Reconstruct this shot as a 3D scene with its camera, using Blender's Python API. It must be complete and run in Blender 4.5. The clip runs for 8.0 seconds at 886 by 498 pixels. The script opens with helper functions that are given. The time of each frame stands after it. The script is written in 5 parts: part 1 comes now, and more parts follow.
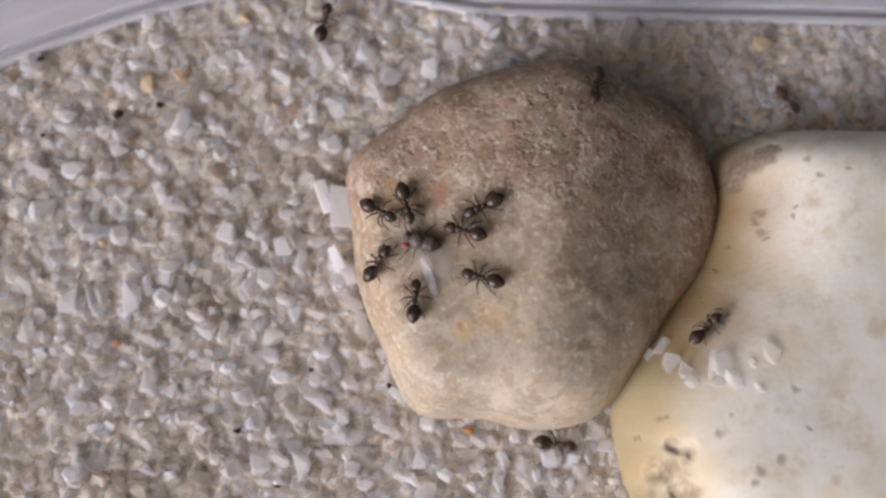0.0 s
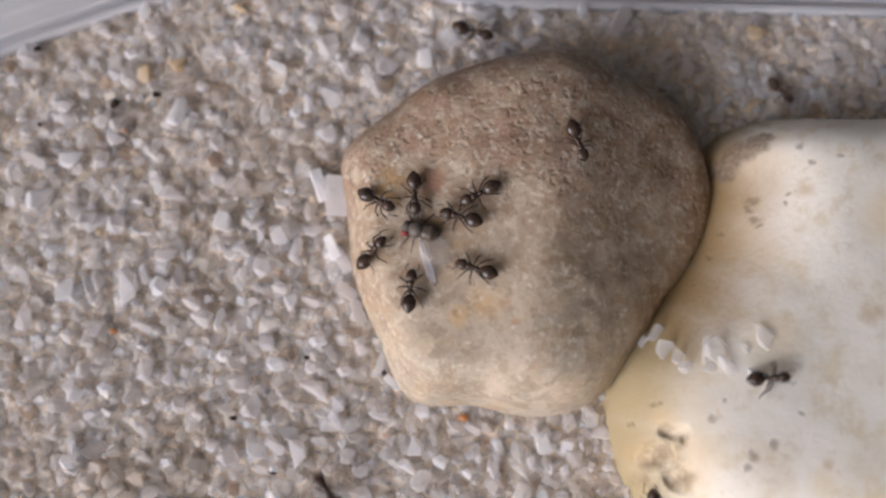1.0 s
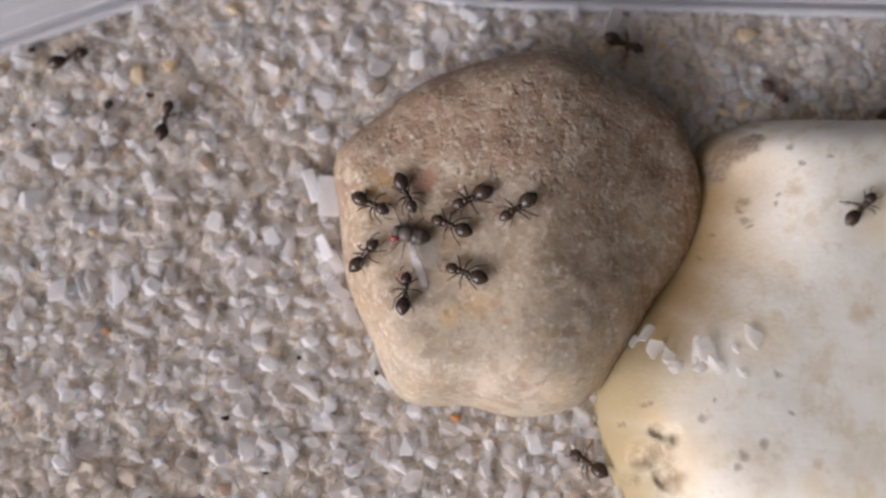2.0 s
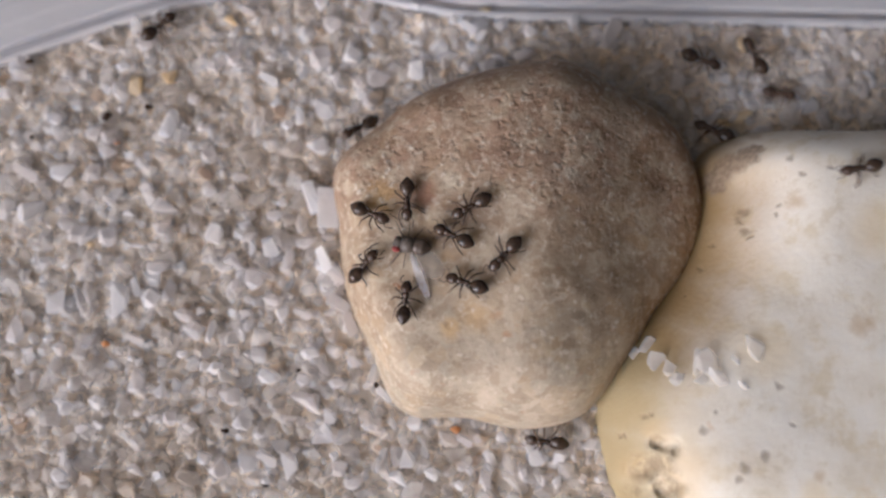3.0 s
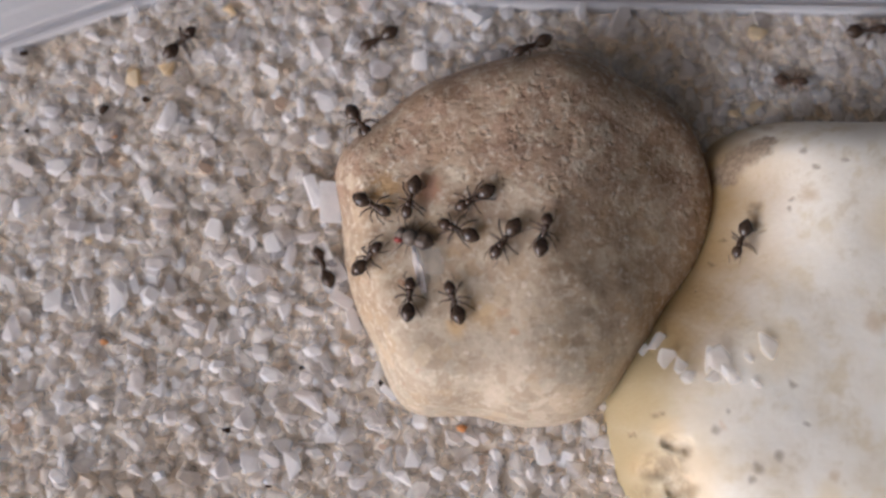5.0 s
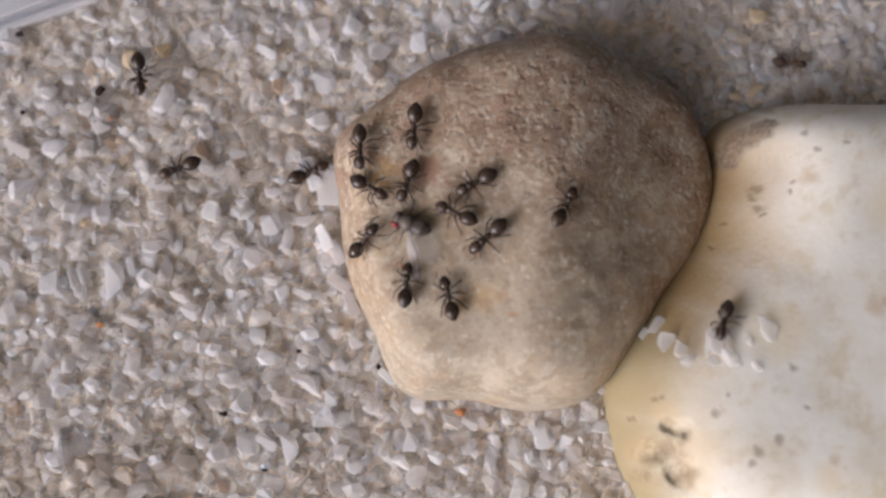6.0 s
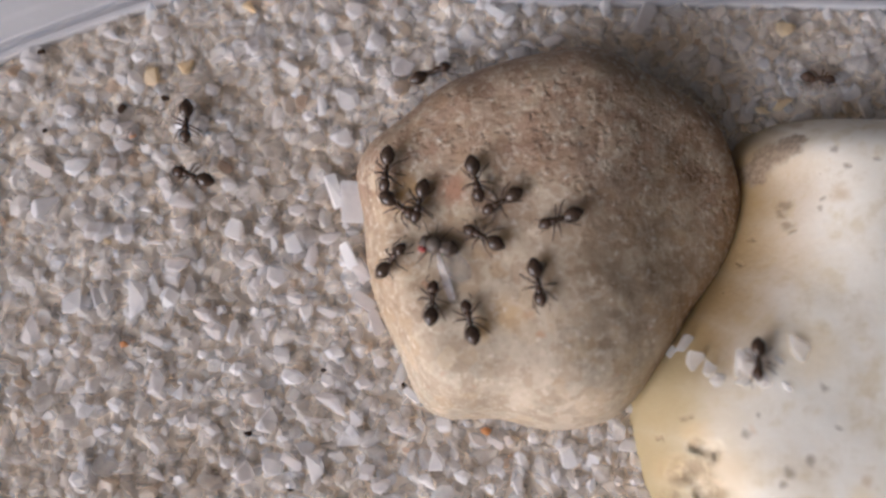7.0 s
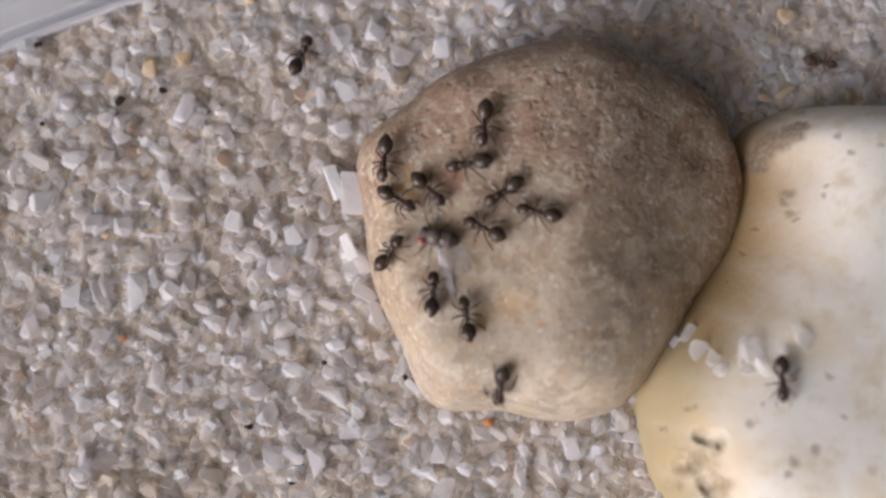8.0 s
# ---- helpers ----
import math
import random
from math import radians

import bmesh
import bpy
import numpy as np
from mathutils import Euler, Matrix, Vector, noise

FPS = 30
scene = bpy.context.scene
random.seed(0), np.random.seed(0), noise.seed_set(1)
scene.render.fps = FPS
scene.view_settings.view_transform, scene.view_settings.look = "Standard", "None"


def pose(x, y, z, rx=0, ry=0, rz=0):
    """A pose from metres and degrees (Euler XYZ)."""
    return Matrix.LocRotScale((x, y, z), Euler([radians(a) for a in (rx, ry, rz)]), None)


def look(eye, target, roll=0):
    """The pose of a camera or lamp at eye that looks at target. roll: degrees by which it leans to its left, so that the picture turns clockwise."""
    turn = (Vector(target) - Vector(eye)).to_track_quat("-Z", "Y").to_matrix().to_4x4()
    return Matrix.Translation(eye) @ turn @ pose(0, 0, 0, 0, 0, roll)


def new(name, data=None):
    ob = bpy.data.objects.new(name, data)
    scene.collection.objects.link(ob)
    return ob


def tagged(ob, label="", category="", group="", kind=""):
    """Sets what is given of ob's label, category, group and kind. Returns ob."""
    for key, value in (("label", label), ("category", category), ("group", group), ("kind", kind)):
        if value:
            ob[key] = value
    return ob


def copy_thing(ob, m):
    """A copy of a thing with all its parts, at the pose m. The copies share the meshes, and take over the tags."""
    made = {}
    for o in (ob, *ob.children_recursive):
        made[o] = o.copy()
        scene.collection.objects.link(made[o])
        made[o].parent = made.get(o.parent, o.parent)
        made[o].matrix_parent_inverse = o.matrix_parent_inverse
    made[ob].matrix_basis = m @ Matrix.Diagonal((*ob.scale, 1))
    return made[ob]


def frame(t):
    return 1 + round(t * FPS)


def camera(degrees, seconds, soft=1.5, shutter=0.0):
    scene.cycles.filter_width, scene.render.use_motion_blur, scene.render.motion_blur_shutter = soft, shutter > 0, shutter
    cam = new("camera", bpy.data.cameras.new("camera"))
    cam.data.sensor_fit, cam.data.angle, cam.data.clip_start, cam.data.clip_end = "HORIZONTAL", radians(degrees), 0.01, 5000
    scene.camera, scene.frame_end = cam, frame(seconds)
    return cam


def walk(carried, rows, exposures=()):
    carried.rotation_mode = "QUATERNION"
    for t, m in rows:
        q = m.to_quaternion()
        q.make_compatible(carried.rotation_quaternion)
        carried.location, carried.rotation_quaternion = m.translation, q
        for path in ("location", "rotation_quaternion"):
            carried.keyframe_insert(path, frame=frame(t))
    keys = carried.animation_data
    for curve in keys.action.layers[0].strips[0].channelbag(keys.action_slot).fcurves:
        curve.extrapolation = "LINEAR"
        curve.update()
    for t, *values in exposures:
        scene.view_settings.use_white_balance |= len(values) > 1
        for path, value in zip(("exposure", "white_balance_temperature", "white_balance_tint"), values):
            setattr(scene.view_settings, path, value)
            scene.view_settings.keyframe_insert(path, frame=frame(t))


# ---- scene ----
cam = camera(38.58, 8.0, soft=2.6, shutter=0.5)
MM = 0.001
cam.data.dof.use_dof, cam.data.dof.focus_distance, cam.data.dof.aperture_fstop = True, 0.0948, 16.0
CAMERA_ROWS = (
    (0, 0.000, -14.022, 99.769, 8.184, 0.000, 0.000),
    (0.5, 0.074, -13.887, 99.810, 8.086, -0.037, -0.083),
    (1, 0.244, -15.218, 100.154, 8.302, -0.079, -0.056),
    (1.5, 0.887, -15.634, 100.419, 8.435, -0.071, 0.010),
    (3, 0.591, -14.859, 100.308, 8.630, -0.241, -0.189),
    (3.5, 0.391, -14.035, 99.529, 8.550, -0.348, -0.249),
    (4, 0.161, -13.897, 98.669, 8.673, -0.575, -0.408),
    (4.5, 0.488, -13.061, 98.581, 8.075, -0.303, -0.524),
    (4.7, 0.225, -13.264, 98.469, 7.974, -0.234, -0.481),
    (6, 0.037, -14.293, 97.651, 7.534, -0.393, -0.315),
    (6.5, -0.139, -13.627, 96.926, 7.380, -0.052, -0.325),
    (7, -0.841, -12.513, 97.109, 7.329, 0.238, -0.483),
    (7.5, -0.765, -12.535, 96.772, 7.469, 0.275, -0.658),
    (8, -0.699, -12.792, 96.405, 7.131, 0.416, -0.877),
)
walk(cam, [(t, pose(x * MM, y * MM, z * MM, rx, ry, rz)) for t, x, y, z, rx, ry, rz in CAMERA_ROWS],
     exposures=[(0.0, -0.17, 4540, 4), (8.0, -0.17, 4540, 4)])

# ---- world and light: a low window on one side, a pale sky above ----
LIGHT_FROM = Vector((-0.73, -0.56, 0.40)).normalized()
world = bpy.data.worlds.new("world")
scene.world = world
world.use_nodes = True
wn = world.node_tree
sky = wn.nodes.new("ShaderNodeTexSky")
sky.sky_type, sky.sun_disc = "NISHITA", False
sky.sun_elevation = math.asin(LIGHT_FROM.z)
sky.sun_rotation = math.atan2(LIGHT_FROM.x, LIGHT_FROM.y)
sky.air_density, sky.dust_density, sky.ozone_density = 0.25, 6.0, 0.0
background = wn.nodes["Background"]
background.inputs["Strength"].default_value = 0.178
bounce_tint = wn.nodes.new("ShaderNodeMix")  # warm tint added to the sky, in place of bounce from an unseen room
bounce_tint.data_type, bounce_tint.blend_type = "RGBA", "MULTIPLY"
bounce_tint.inputs["Factor"].default_value, bounce_tint.inputs["B"].default_value = 1.0, (1.12, 0.75, 0.40, 1)
wn.links.new(sky.outputs["Color"], bounce_tint.inputs["A"])
wn.links.new(bounce_tint.outputs["Result"], background.inputs["Color"])
sun = new("sun", bpy.data.lights.new("sun", "SUN"))
sun.data.energy, sun.data.angle, sun.data.color = 2.0, radians(42), (0.43, 0.745, 1.0)
sun.matrix_basis = look(LIGHT_FROM, (0, 0, 0))


# ---- materials ----
def material(name, base=(0.5, 0.5, 0.5), rough=0.5, **inputs):
    m = bpy.data.materials.new(name)
    m.use_nodes = True
    b = m.node_tree.nodes["Principled BSDF"]
    b.inputs["Base Color"].default_value = (*base, 1)
    b.inputs["Roughness"].default_value = rough
    for key, value in inputs.items():
        b.inputs[key.replace("_", " ")].default_value = value
    return m, m.node_tree, b


def node(tree, kind, **values):
    n = tree.nodes.new(kind)
    for key, value in values.items():
        n.inputs[key.replace("_", " ")].default_value = value
    return n


def coords(tree):
    """Object coordinates, in millimetres."""
    c, s = tree.nodes.new("ShaderNodeTexCoord"), tree.nodes.new("ShaderNodeVectorMath")
    s.operation = "SCALE"
    s.inputs["Scale"].default_value = 1000.0
    tree.links.new(c.outputs["Object"], s.inputs[0])
    return s.outputs[0]


def grain_noise(tree, vec, scale, detail=4.0, rough=0.55, warp=0.0):
    n = node(tree, "ShaderNodeTexNoise", Scale=scale, Detail=detail, Roughness=rough, Distortion=warp)
    tree.links.new(vec, n.inputs["Vector"])
    return n.outputs["Fac"]


def node_noise_vector(tree, vec, scale):
    n = node(tree, "ShaderNodeTexNoise", Scale=scale, Detail=3.0)
    tree.links.new(vec, n.inputs["Vector"])
    return n.outputs["Color"]


def ramp(tree, fac, *stops):
    r = tree.nodes.new("ShaderNodeValToRGB")
    e = r.color_ramp.elements
    while len(e) < len(stops):
        e.new(0.5)
    for k, (at, colour) in enumerate(stops):
        e[k].position = at
        e[k].color = (*colour, 1) if len(colour) == 3 else colour
    tree.links.new(fac, r.inputs["Fac"])
    return r.outputs["Color"]


def step(tree, fac, low, high):
    m = node(tree, "ShaderNodeMapRange")
    m.interpolation_type = "SMOOTHSTEP"
    m.inputs["From Min"].default_value, m.inputs["From Max"].default_value = low, high
    tree.links.new(fac, m.inputs["Value"])
    return m.outputs["Result"]


def mix(tree, fac, a, b, blend="MIX"):
    m = tree.nodes.new("ShaderNodeMix")
    m.data_type, m.blend_type = "RGBA", blend
    for socket, value in ((m.inputs["Factor"], fac), (m.inputs["A"], a), (m.inputs["B"], b)):
        if isinstance(value, bpy.types.NodeSocket):
            tree.links.new(value, socket)
        elif isinstance(value, tuple):
            socket.default_value = (*value, 1)
        else:
            socket.default_value = value
    return m.outputs["Result"]


def calc(tree, op, a, b):
    m = tree.nodes.new("ShaderNodeMath")
    m.operation = op
    for socket, value in zip(m.inputs, (a, b)):
        if isinstance(value, bpy.types.NodeSocket):
            tree.links.new(value, socket)
        else:
            socket.default_value = value
    return m.outputs[0]


def spots(tree, vec, places, soft=0.35):
    """One inside small uneven marks at (x, y, radius) on the upper side of a stone."""
    flat = tree.nodes.new("ShaderNodeVectorMath")
    flat.operation = "MULTIPLY_ADD"
    wob = node(tree, "ShaderNodeTexNoise", Scale=1.3, Detail=4.0)
    tree.links.new(vec, wob.inputs["Vector"])
    tree.links.new(wob.outputs["Color"], flat.inputs[0])
    flat.inputs[1].default_value = (0.9, 0.9, 0.0)
    tree.links.new(vec, flat.inputs[2])
    drop = tree.nodes.new("ShaderNodeVectorMath")
    drop.operation = "MULTIPLY"
    drop.inputs[1].default_value = (1, 1, 0)
    tree.links.new(flat.outputs[0], drop.inputs[0])
    total = None
    for x, y, r in places:
        d = tree.nodes.new("ShaderNodeVectorMath")
        d.operation = "DISTANCE"
        d.inputs[1].default_value = (x + 0.45, y + 0.45, 0)
        tree.links.new(drop.outputs[0], d.inputs[0])
        one = step(tree, d.outputs["Value"], r * (1 + soft), r * (1 - soft))
        total = one if total is None else calc(tree, "MAXIMUM", total, one)
    return total


def relief(tree, b, height, strength, distance):
    n = node(tree, "ShaderNodeBump", Strength=strength, Distance=distance)
    tree.links.new(height, n.inputs["Height"])
    tree.links.new(n.outputs["Normal"], b.inputs["Normal"])


def brown_stone():
    m, t, b = material("brown_limestone", rough=0.62)
    b.inputs["Specular IOR Level"].default_value = 0.3
    v = coords(t)
    big, mid, fine = grain_noise(t, v, 0.13, 5), grain_noise(t, v, 0.42, 6, 0.62, 0.4), grain_noise(t, v, 3.0, 4, 0.65)
    base = ramp(t, mid, (0.30, (0.25, 0.19, 0.125)), (0.45, (0.32, 0.255, 0.172)), (0.56, (0.39, 0.325, 0.228)), (0.70, (0.45, 0.395, 0.295)))
    sep = t.nodes.new("ShaderNodeSeparateXYZ")
    t.links.new(v, sep.inputs[0])
    # pinkish, pitted cap at the far end
    y_wob = calc(t, "ADD", sep.outputs["Y"], calc(t, "MULTIPLY", calc(t, "SUBTRACT", big, 0.5), 12.0))
    cap = step(t, y_wob, -2.5, 5.0)
    pink = ramp(t, mid, (0.3, (0.235, 0.160, 0.108)), (0.5, (0.325, 0.233, 0.160)), (0.7, (0.415, 0.318, 0.235)))
    col = mix(t, calc(t, "MULTIPLY", cap, 0.9), base, pink)
    # smooth grey-cream foot
    foot = step(t, y_wob, -5.5, -9.5)
    col = mix(t, calc(t, "MULTIPLY", foot, 0.85), col, ramp(t, fine, (0.3, (0.38, 0.355, 0.275)), (0.7, (0.49, 0.468, 0.38))))
    ochre = step(t, grain_noise(t, v, 0.36, 5, 0.6, 0.6), 0.54, 0.66)
    col = mix(t, calc(t, "MULTIPLY", ochre, 0.18), col, (0.52, 0.38, 0.19))
    pale = step(t, grain_noise(t, v, 0.48, 4, 0.6, 0.8), 0.52, 0.66)
    col = mix(t, calc(t, "MULTIPLY", pale, 0.55), col, (0.56, 0.512, 0.378))
    red = step(t, grain_noise(t, v, 0.9, 4, 0.6), 0.65, 0.72)
    col = mix(t, calc(t, "MULTIPLY", red, 0.5), col, (0.4, 0.207, 0.114))
    for places, soft, c, k in ((((-6.7, 2.6, 1.0),), 0.6, (0.4, 0.236, 0.15), 0.8), (((-7.3, -2.9, 1.5), (-5.5, -7.0, 1.6), (-2.5, -8.6, 1.4), (-7.6, -6.0, 1.4), (-5.2, 3.4, 0.9), (-9.4, -0.4, 1.0)), 0.6, (0.52, 0.483, 0.378), 0.75),
                               (((-1.7, -6.5, 0.45), (-1.0, -7.9, 0.3), (-8.8, -4.2, 0.3)), 0.5, (0.36, 0.187, 0.088), 0.8), (((-3.3, -6.3, 1.2), (-5.0, -7.4, 0.8), (-10.2, 2.4, 1.2)), 0.7, (0.58, 0.414, 0.176), 0.65),
                               (((0.5, -6.4, 0.8), (-8.2, -8.4, 1.2)), 0.7, (0.44, 0.394, 0.299), 0.6), (((4.4, -6.5, 0.45), (5.6, -5.2, 0.3), (-11.1, -9.0, 0.25)), 0.5, (0.15, 0.108, 0.0616), 0.7),
                               (((-2.6, -4.2, 2.0), (-0.6, -2.2, 1.6), (0.4, -6.8, 1.8), (-1.2, -10.2, 1.8), (-0.6, 1.4, 1.2)), 0.9, (0.55, 0.50, 0.39), 0.6), (((1.7, -13.1, 1.3), (3.9, 4.1, 0.5), (-2.4, -12.6, 0.8)), 0.6, (0.62, 0.581, 0.466), 0.7)):
        col = mix(t, calc(t, "MULTIPLY", spots(t, v, places, soft), k), col, c)
    # a row of pale scratches across the foot
    line = step(t, calc(t, "ABSOLUTE", calc(t, "ADD", y_wob, 10.4), 0.0), 0.5, 0.1)
    line = calc(t, "MULTIPLY", calc(t, "MULTIPLY", line, step(t, fine, 0.42, 0.6)), step(t, sep.outputs["X"], -3.0, -5.0))
    col = mix(t, calc(t, "MULTIPLY", line, 0.7), col, (0.72, 0.68, 0.546))
    fleck = node(t, "ShaderNodeTexVoronoi", Scale=1.15)
    t.links.new(mix(t, 0.7, v, node_noise_vector(t, v, 2.0), "ADD"), fleck.inputs["Vector"])
    shine = calc(t, "MULTIPLY", step(t, fleck.outputs["Distance"], 0.30, 0.16), step(t, grain_noise(t, v, 0.5, 3), 0.42, 0.56))
    # crystalline patches with crisp edges
    facet = node(t, "ShaderNodeTexVoronoi", Scale=0.75)
    t.links.new(mix(t, 1.0, v, node_noise_vector(t, v, 1.1), "ADD"), facet.inputs["Vector"])
    tone = t.nodes.new("ShaderNodeSeparateColor")
    t.links.new(facet.outputs["Color"], tone.inputs[0])
    col = mix(t, calc(t, "MULTIPLY", step(t, tone.outputs[0], 0.55, 0.75), 0.35), col, (0.53, 0.475, 0.36))
    col = mix(t, calc(t, "MULTIPLY", step(t, tone.outputs[1], 0.62, 0.80), 0.35), col, (0.29, 0.215, 0.13))
    col = mix(t, calc(t, "MULTIPLY", step(t, tone.outputs[2], 0.72, 0.86), calc(t, "MULTIPLY", calc(t, "SUBTRACT", 1.0, cap), 0.2)), col, (0.54, 0.40, 0.20))
    chalk = step(t, grain_noise(t, v, 1.35, 7, 0.74, 0.6), 0.53, 0.575)
    col = mix(t, calc(t, "MULTIPLY", chalk, 0.55), col, (0.60, 0.55, 0.44))
    dark = step(t, grain_noise(t, v, 1.5, 6, 0.70), 0.54, 0.66)
    col = mix(t, calc(t, "MULTIPLY", dark, 0.36), col, (0.20, 0.145, 0.09))
    col = mix(t, calc(t, "MULTIPLY", shine, 0.6), col, (0.66, 0.62, 0.52))
    t.links.new(col, b.inputs["Base Color"])
    rough_zone = calc(t, "ADD", calc(t, "MULTIPLY", cap, 0.75), 0.40)
    cell = node(t, "ShaderNodeTexVoronoi", Scale=1.35)
    bent = mix(t, 0.9, v, node_noise_vector(t, v, 1.4), "ADD")
    t.links.new(bent, cell.inputs["Vector"])
    pits = calc(t, "MULTIPLY", step(t, cell.outputs["Distance"], 0.50, 0.12), step(t, grain_noise(t, v, 0.7, 4, 0.6), 0.40, 0.58))
    col = mix(t, calc(t, "MULTIPLY", pits, calc(t, "ADD", 0.16, calc(t, "MULTIPLY", cap, 0.20))), col, (0.19, 0.135, 0.085))
    t.links.new(col, b.inputs["Base Color"])
    col = mix(t, 1.0, col, (0.91, 0.86, 0.83), "MULTIPLY")
    t.links.new(col, b.inputs["Base Color"])
    h = calc(t, "ADD", calc(t, "MULTIPLY", fine, 0.25), calc(t, "ADD", calc(t, "MULTIPLY", calc(t, "ADD", grain_noise(t, v, 1.0, 4), calc(t, "MULTIPLY", shine, 0.35)), 0.5), calc(t, "MULTIPLY", pits, calc(t, "SUBTRACT", -0.15, calc(t, "MULTIPLY", cap, 0.22)))))
    h = calc(t, "ADD", calc(t, "MULTIPLY", h, rough_zone), calc(t, "MULTIPLY", mid, 0.45))
    relief(t, b, h, 0.5, 0.0004)
    return m


def cream_stone():
    m, t, b = material("cream_limestone", rough=0.5)
    b.inputs["Specular IOR Level"].default_value = 0.4
    v = coords(t)
    mid, fine = grain_noise(t, v, 0.22, 5, 0.5), grain_noise(t, v, 2.4, 4, 0.6)
    col = ramp(t, mid, (0.30, (0.62, 0.575, 0.47)), (0.5, (0.69, 0.655, 0.57)), (0.7, (0.73, 0.71, 0.645)))
    ochre = step(t, grain_noise(t, v, 0.36, 7, 0.66, 0.2), 0.53, 0.66)
    col = mix(t, calc(t, "MULTIPLY", ochre, 0.5), col, (0.53, 0.45, 0.27))
    rust = step(t, grain_noise(t, v, 0.62, 4, 0.6, 0.5), 0.66, 0.75)
    col = mix(t, calc(t, "MULTIPLY", rust, 0.5), col, (0.50, 0.33, 0.15))
    mott = grain_noise(t, v, 0.6, 8, 0.70, 0.2)
    col = mix(t, calc(t, "MULTIPLY", step(t, mott, 0.50, 0.64), 0.35), col, (0.70, 0.69, 0.65))
    col = mix(t, calc(t, "MULTIPLY", step(t, mott, 0.47, 0.34), 0.40), col, (0.47, 0.40, 0.26))
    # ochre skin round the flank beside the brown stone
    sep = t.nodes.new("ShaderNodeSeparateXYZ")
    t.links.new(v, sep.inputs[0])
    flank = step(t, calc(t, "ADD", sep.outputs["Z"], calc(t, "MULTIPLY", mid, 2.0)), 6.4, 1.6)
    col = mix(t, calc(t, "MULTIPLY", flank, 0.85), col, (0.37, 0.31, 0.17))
    col = mix(t, calc(t, "MULTIPLY", spots(t, v, ((0.7, 8.1, 2.0), (-8.2, -1.0, 2.0), (-14.6, -9.4, 2.6), (2.5, -7.0, 1.6), (-5.0, -11.0, 1.0), (5.0, 2.0, 1.8)), 0.6), 0.45), col, (0.62, 0.51, 0.29))
    col = mix(t, calc(t, "MULTIPLY", spots(t, v, ((-1.4, 0.9, 0.6), (-0.7, 1.2, 0.4), (-5.2, 10.2, 0.5), (-4.6, -9.6, 0.35)), 0.8), 0.6), col, (0.46, 0.35, 0.20))
    # ochre stain along the contact, deepened to paint in the brown stone's shade
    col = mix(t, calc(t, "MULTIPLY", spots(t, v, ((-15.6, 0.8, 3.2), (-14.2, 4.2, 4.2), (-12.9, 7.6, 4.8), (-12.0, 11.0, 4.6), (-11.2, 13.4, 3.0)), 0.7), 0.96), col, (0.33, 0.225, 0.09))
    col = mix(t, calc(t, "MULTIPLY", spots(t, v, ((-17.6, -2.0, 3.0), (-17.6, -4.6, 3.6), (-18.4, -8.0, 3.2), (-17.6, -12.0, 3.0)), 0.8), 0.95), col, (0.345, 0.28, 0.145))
    stain = spots(t, v, ((-10.0, 13.0, 0.8), (-9.3, 13.5, 0.9), (-8.5, 14.0, 0.9), (-7.7, 14.4, 0.8), (-7.1, 14.9, 0.5), (-9.6, 12.5, 0.6)), 0.4)
    col = mix(t, calc(t, "MULTIPLY", stain, 0.85), col, ramp(t, fine, (0.35, (0.14, 0.10, 0.065)), (0.65, (0.29, 0.225, 0.155))))
    rim_stain = spots(t, v, ((-11.4, 13.8, 0.7), (-10.4, 14.8, 0.6), (-9.2, 15.6, 0.6), (-8.0, 16.1, 0.5), (-6.6, 16.4, 0.4)), 0.7)
    col = mix(t, calc(t, "MULTIPLY", rim_stain, 0.6), col, (0.36, 0.28, 0.18))
    hole = spots(t, v, ((-15.4, -7.5, 0.8), (-16.0, -9.1, 1.1), (-15.2, -9.9, 1.0), (-14.8, -10.7, 1.1), (-14.4, -7.7, 0.5), (-16.8, -10.9, 0.5), (-15.3, -8.5, 0.7)), 0.7)
    dots = spots(t, v, ((-8.3, 10.0, 0.36), (-8.5, 9.4, 0.26), (-8.4, 8.5, 0.28), (-8.1, 8.0, 0.16), (-6.2, 10.1, 0.18), (-6.4, 9.3, 0.16), (-9.8, -8.9, 0.36), (-10.2, -9.7, 0.24), (-8.4, -8.2, 0.26), (-7.2, -3.3, 0.22),
                        (-12.6, -6.3, 0.24), (-11.8, -5.1, 0.14), (-16.3, -5.3, 0.18), (-15.9, -5.2, 0.14), (-17.6, -6.7, 0.14), (-11.2, 5.9, 0.17), (-10.3, 7.7, 0.17), (-11.4, 9.0, 0.14), (-4.6, 12.2, 0.17), (-5.2, 13.7, 0.2), (-2.6, 12.6, 0.15), (-6.4, -6.0, 0.14)), 0.85)
    specks = step(t, grain_noise(t, v, 1.15, 5, 0.6), 0.71, 0.78)
    # crater grime, with the hollows' shade put into the same dark colour
    grime_and_shade = calc(t, "MULTIPLY", hole, calc(t, "MULTIPLY", step(t, grain_noise(t, v, 0.7, 6, 0.75), 0.36, 0.60), 0.72))
    dark = calc(t, "MAXIMUM", calc(t, "MAXIMUM", grime_and_shade, calc(t, "MULTIPLY", dots, 0.65)), specks)
    col = mix(t, calc(t, "MULTIPLY", spots(t, v, ((-14.0, -9.0, 1.2), (-13.6, -10.6, 1.0), (-15.6, -6.4, 0.8), (-16.8, -9.0, 0.9)), 0.7), 0.35), col, (0.52, 0.38, 0.18))
    col = mix(t, calc(t, "MULTIPLY", dark, 0.9), col, (0.16, 0.115, 0.065))
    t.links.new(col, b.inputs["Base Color"])
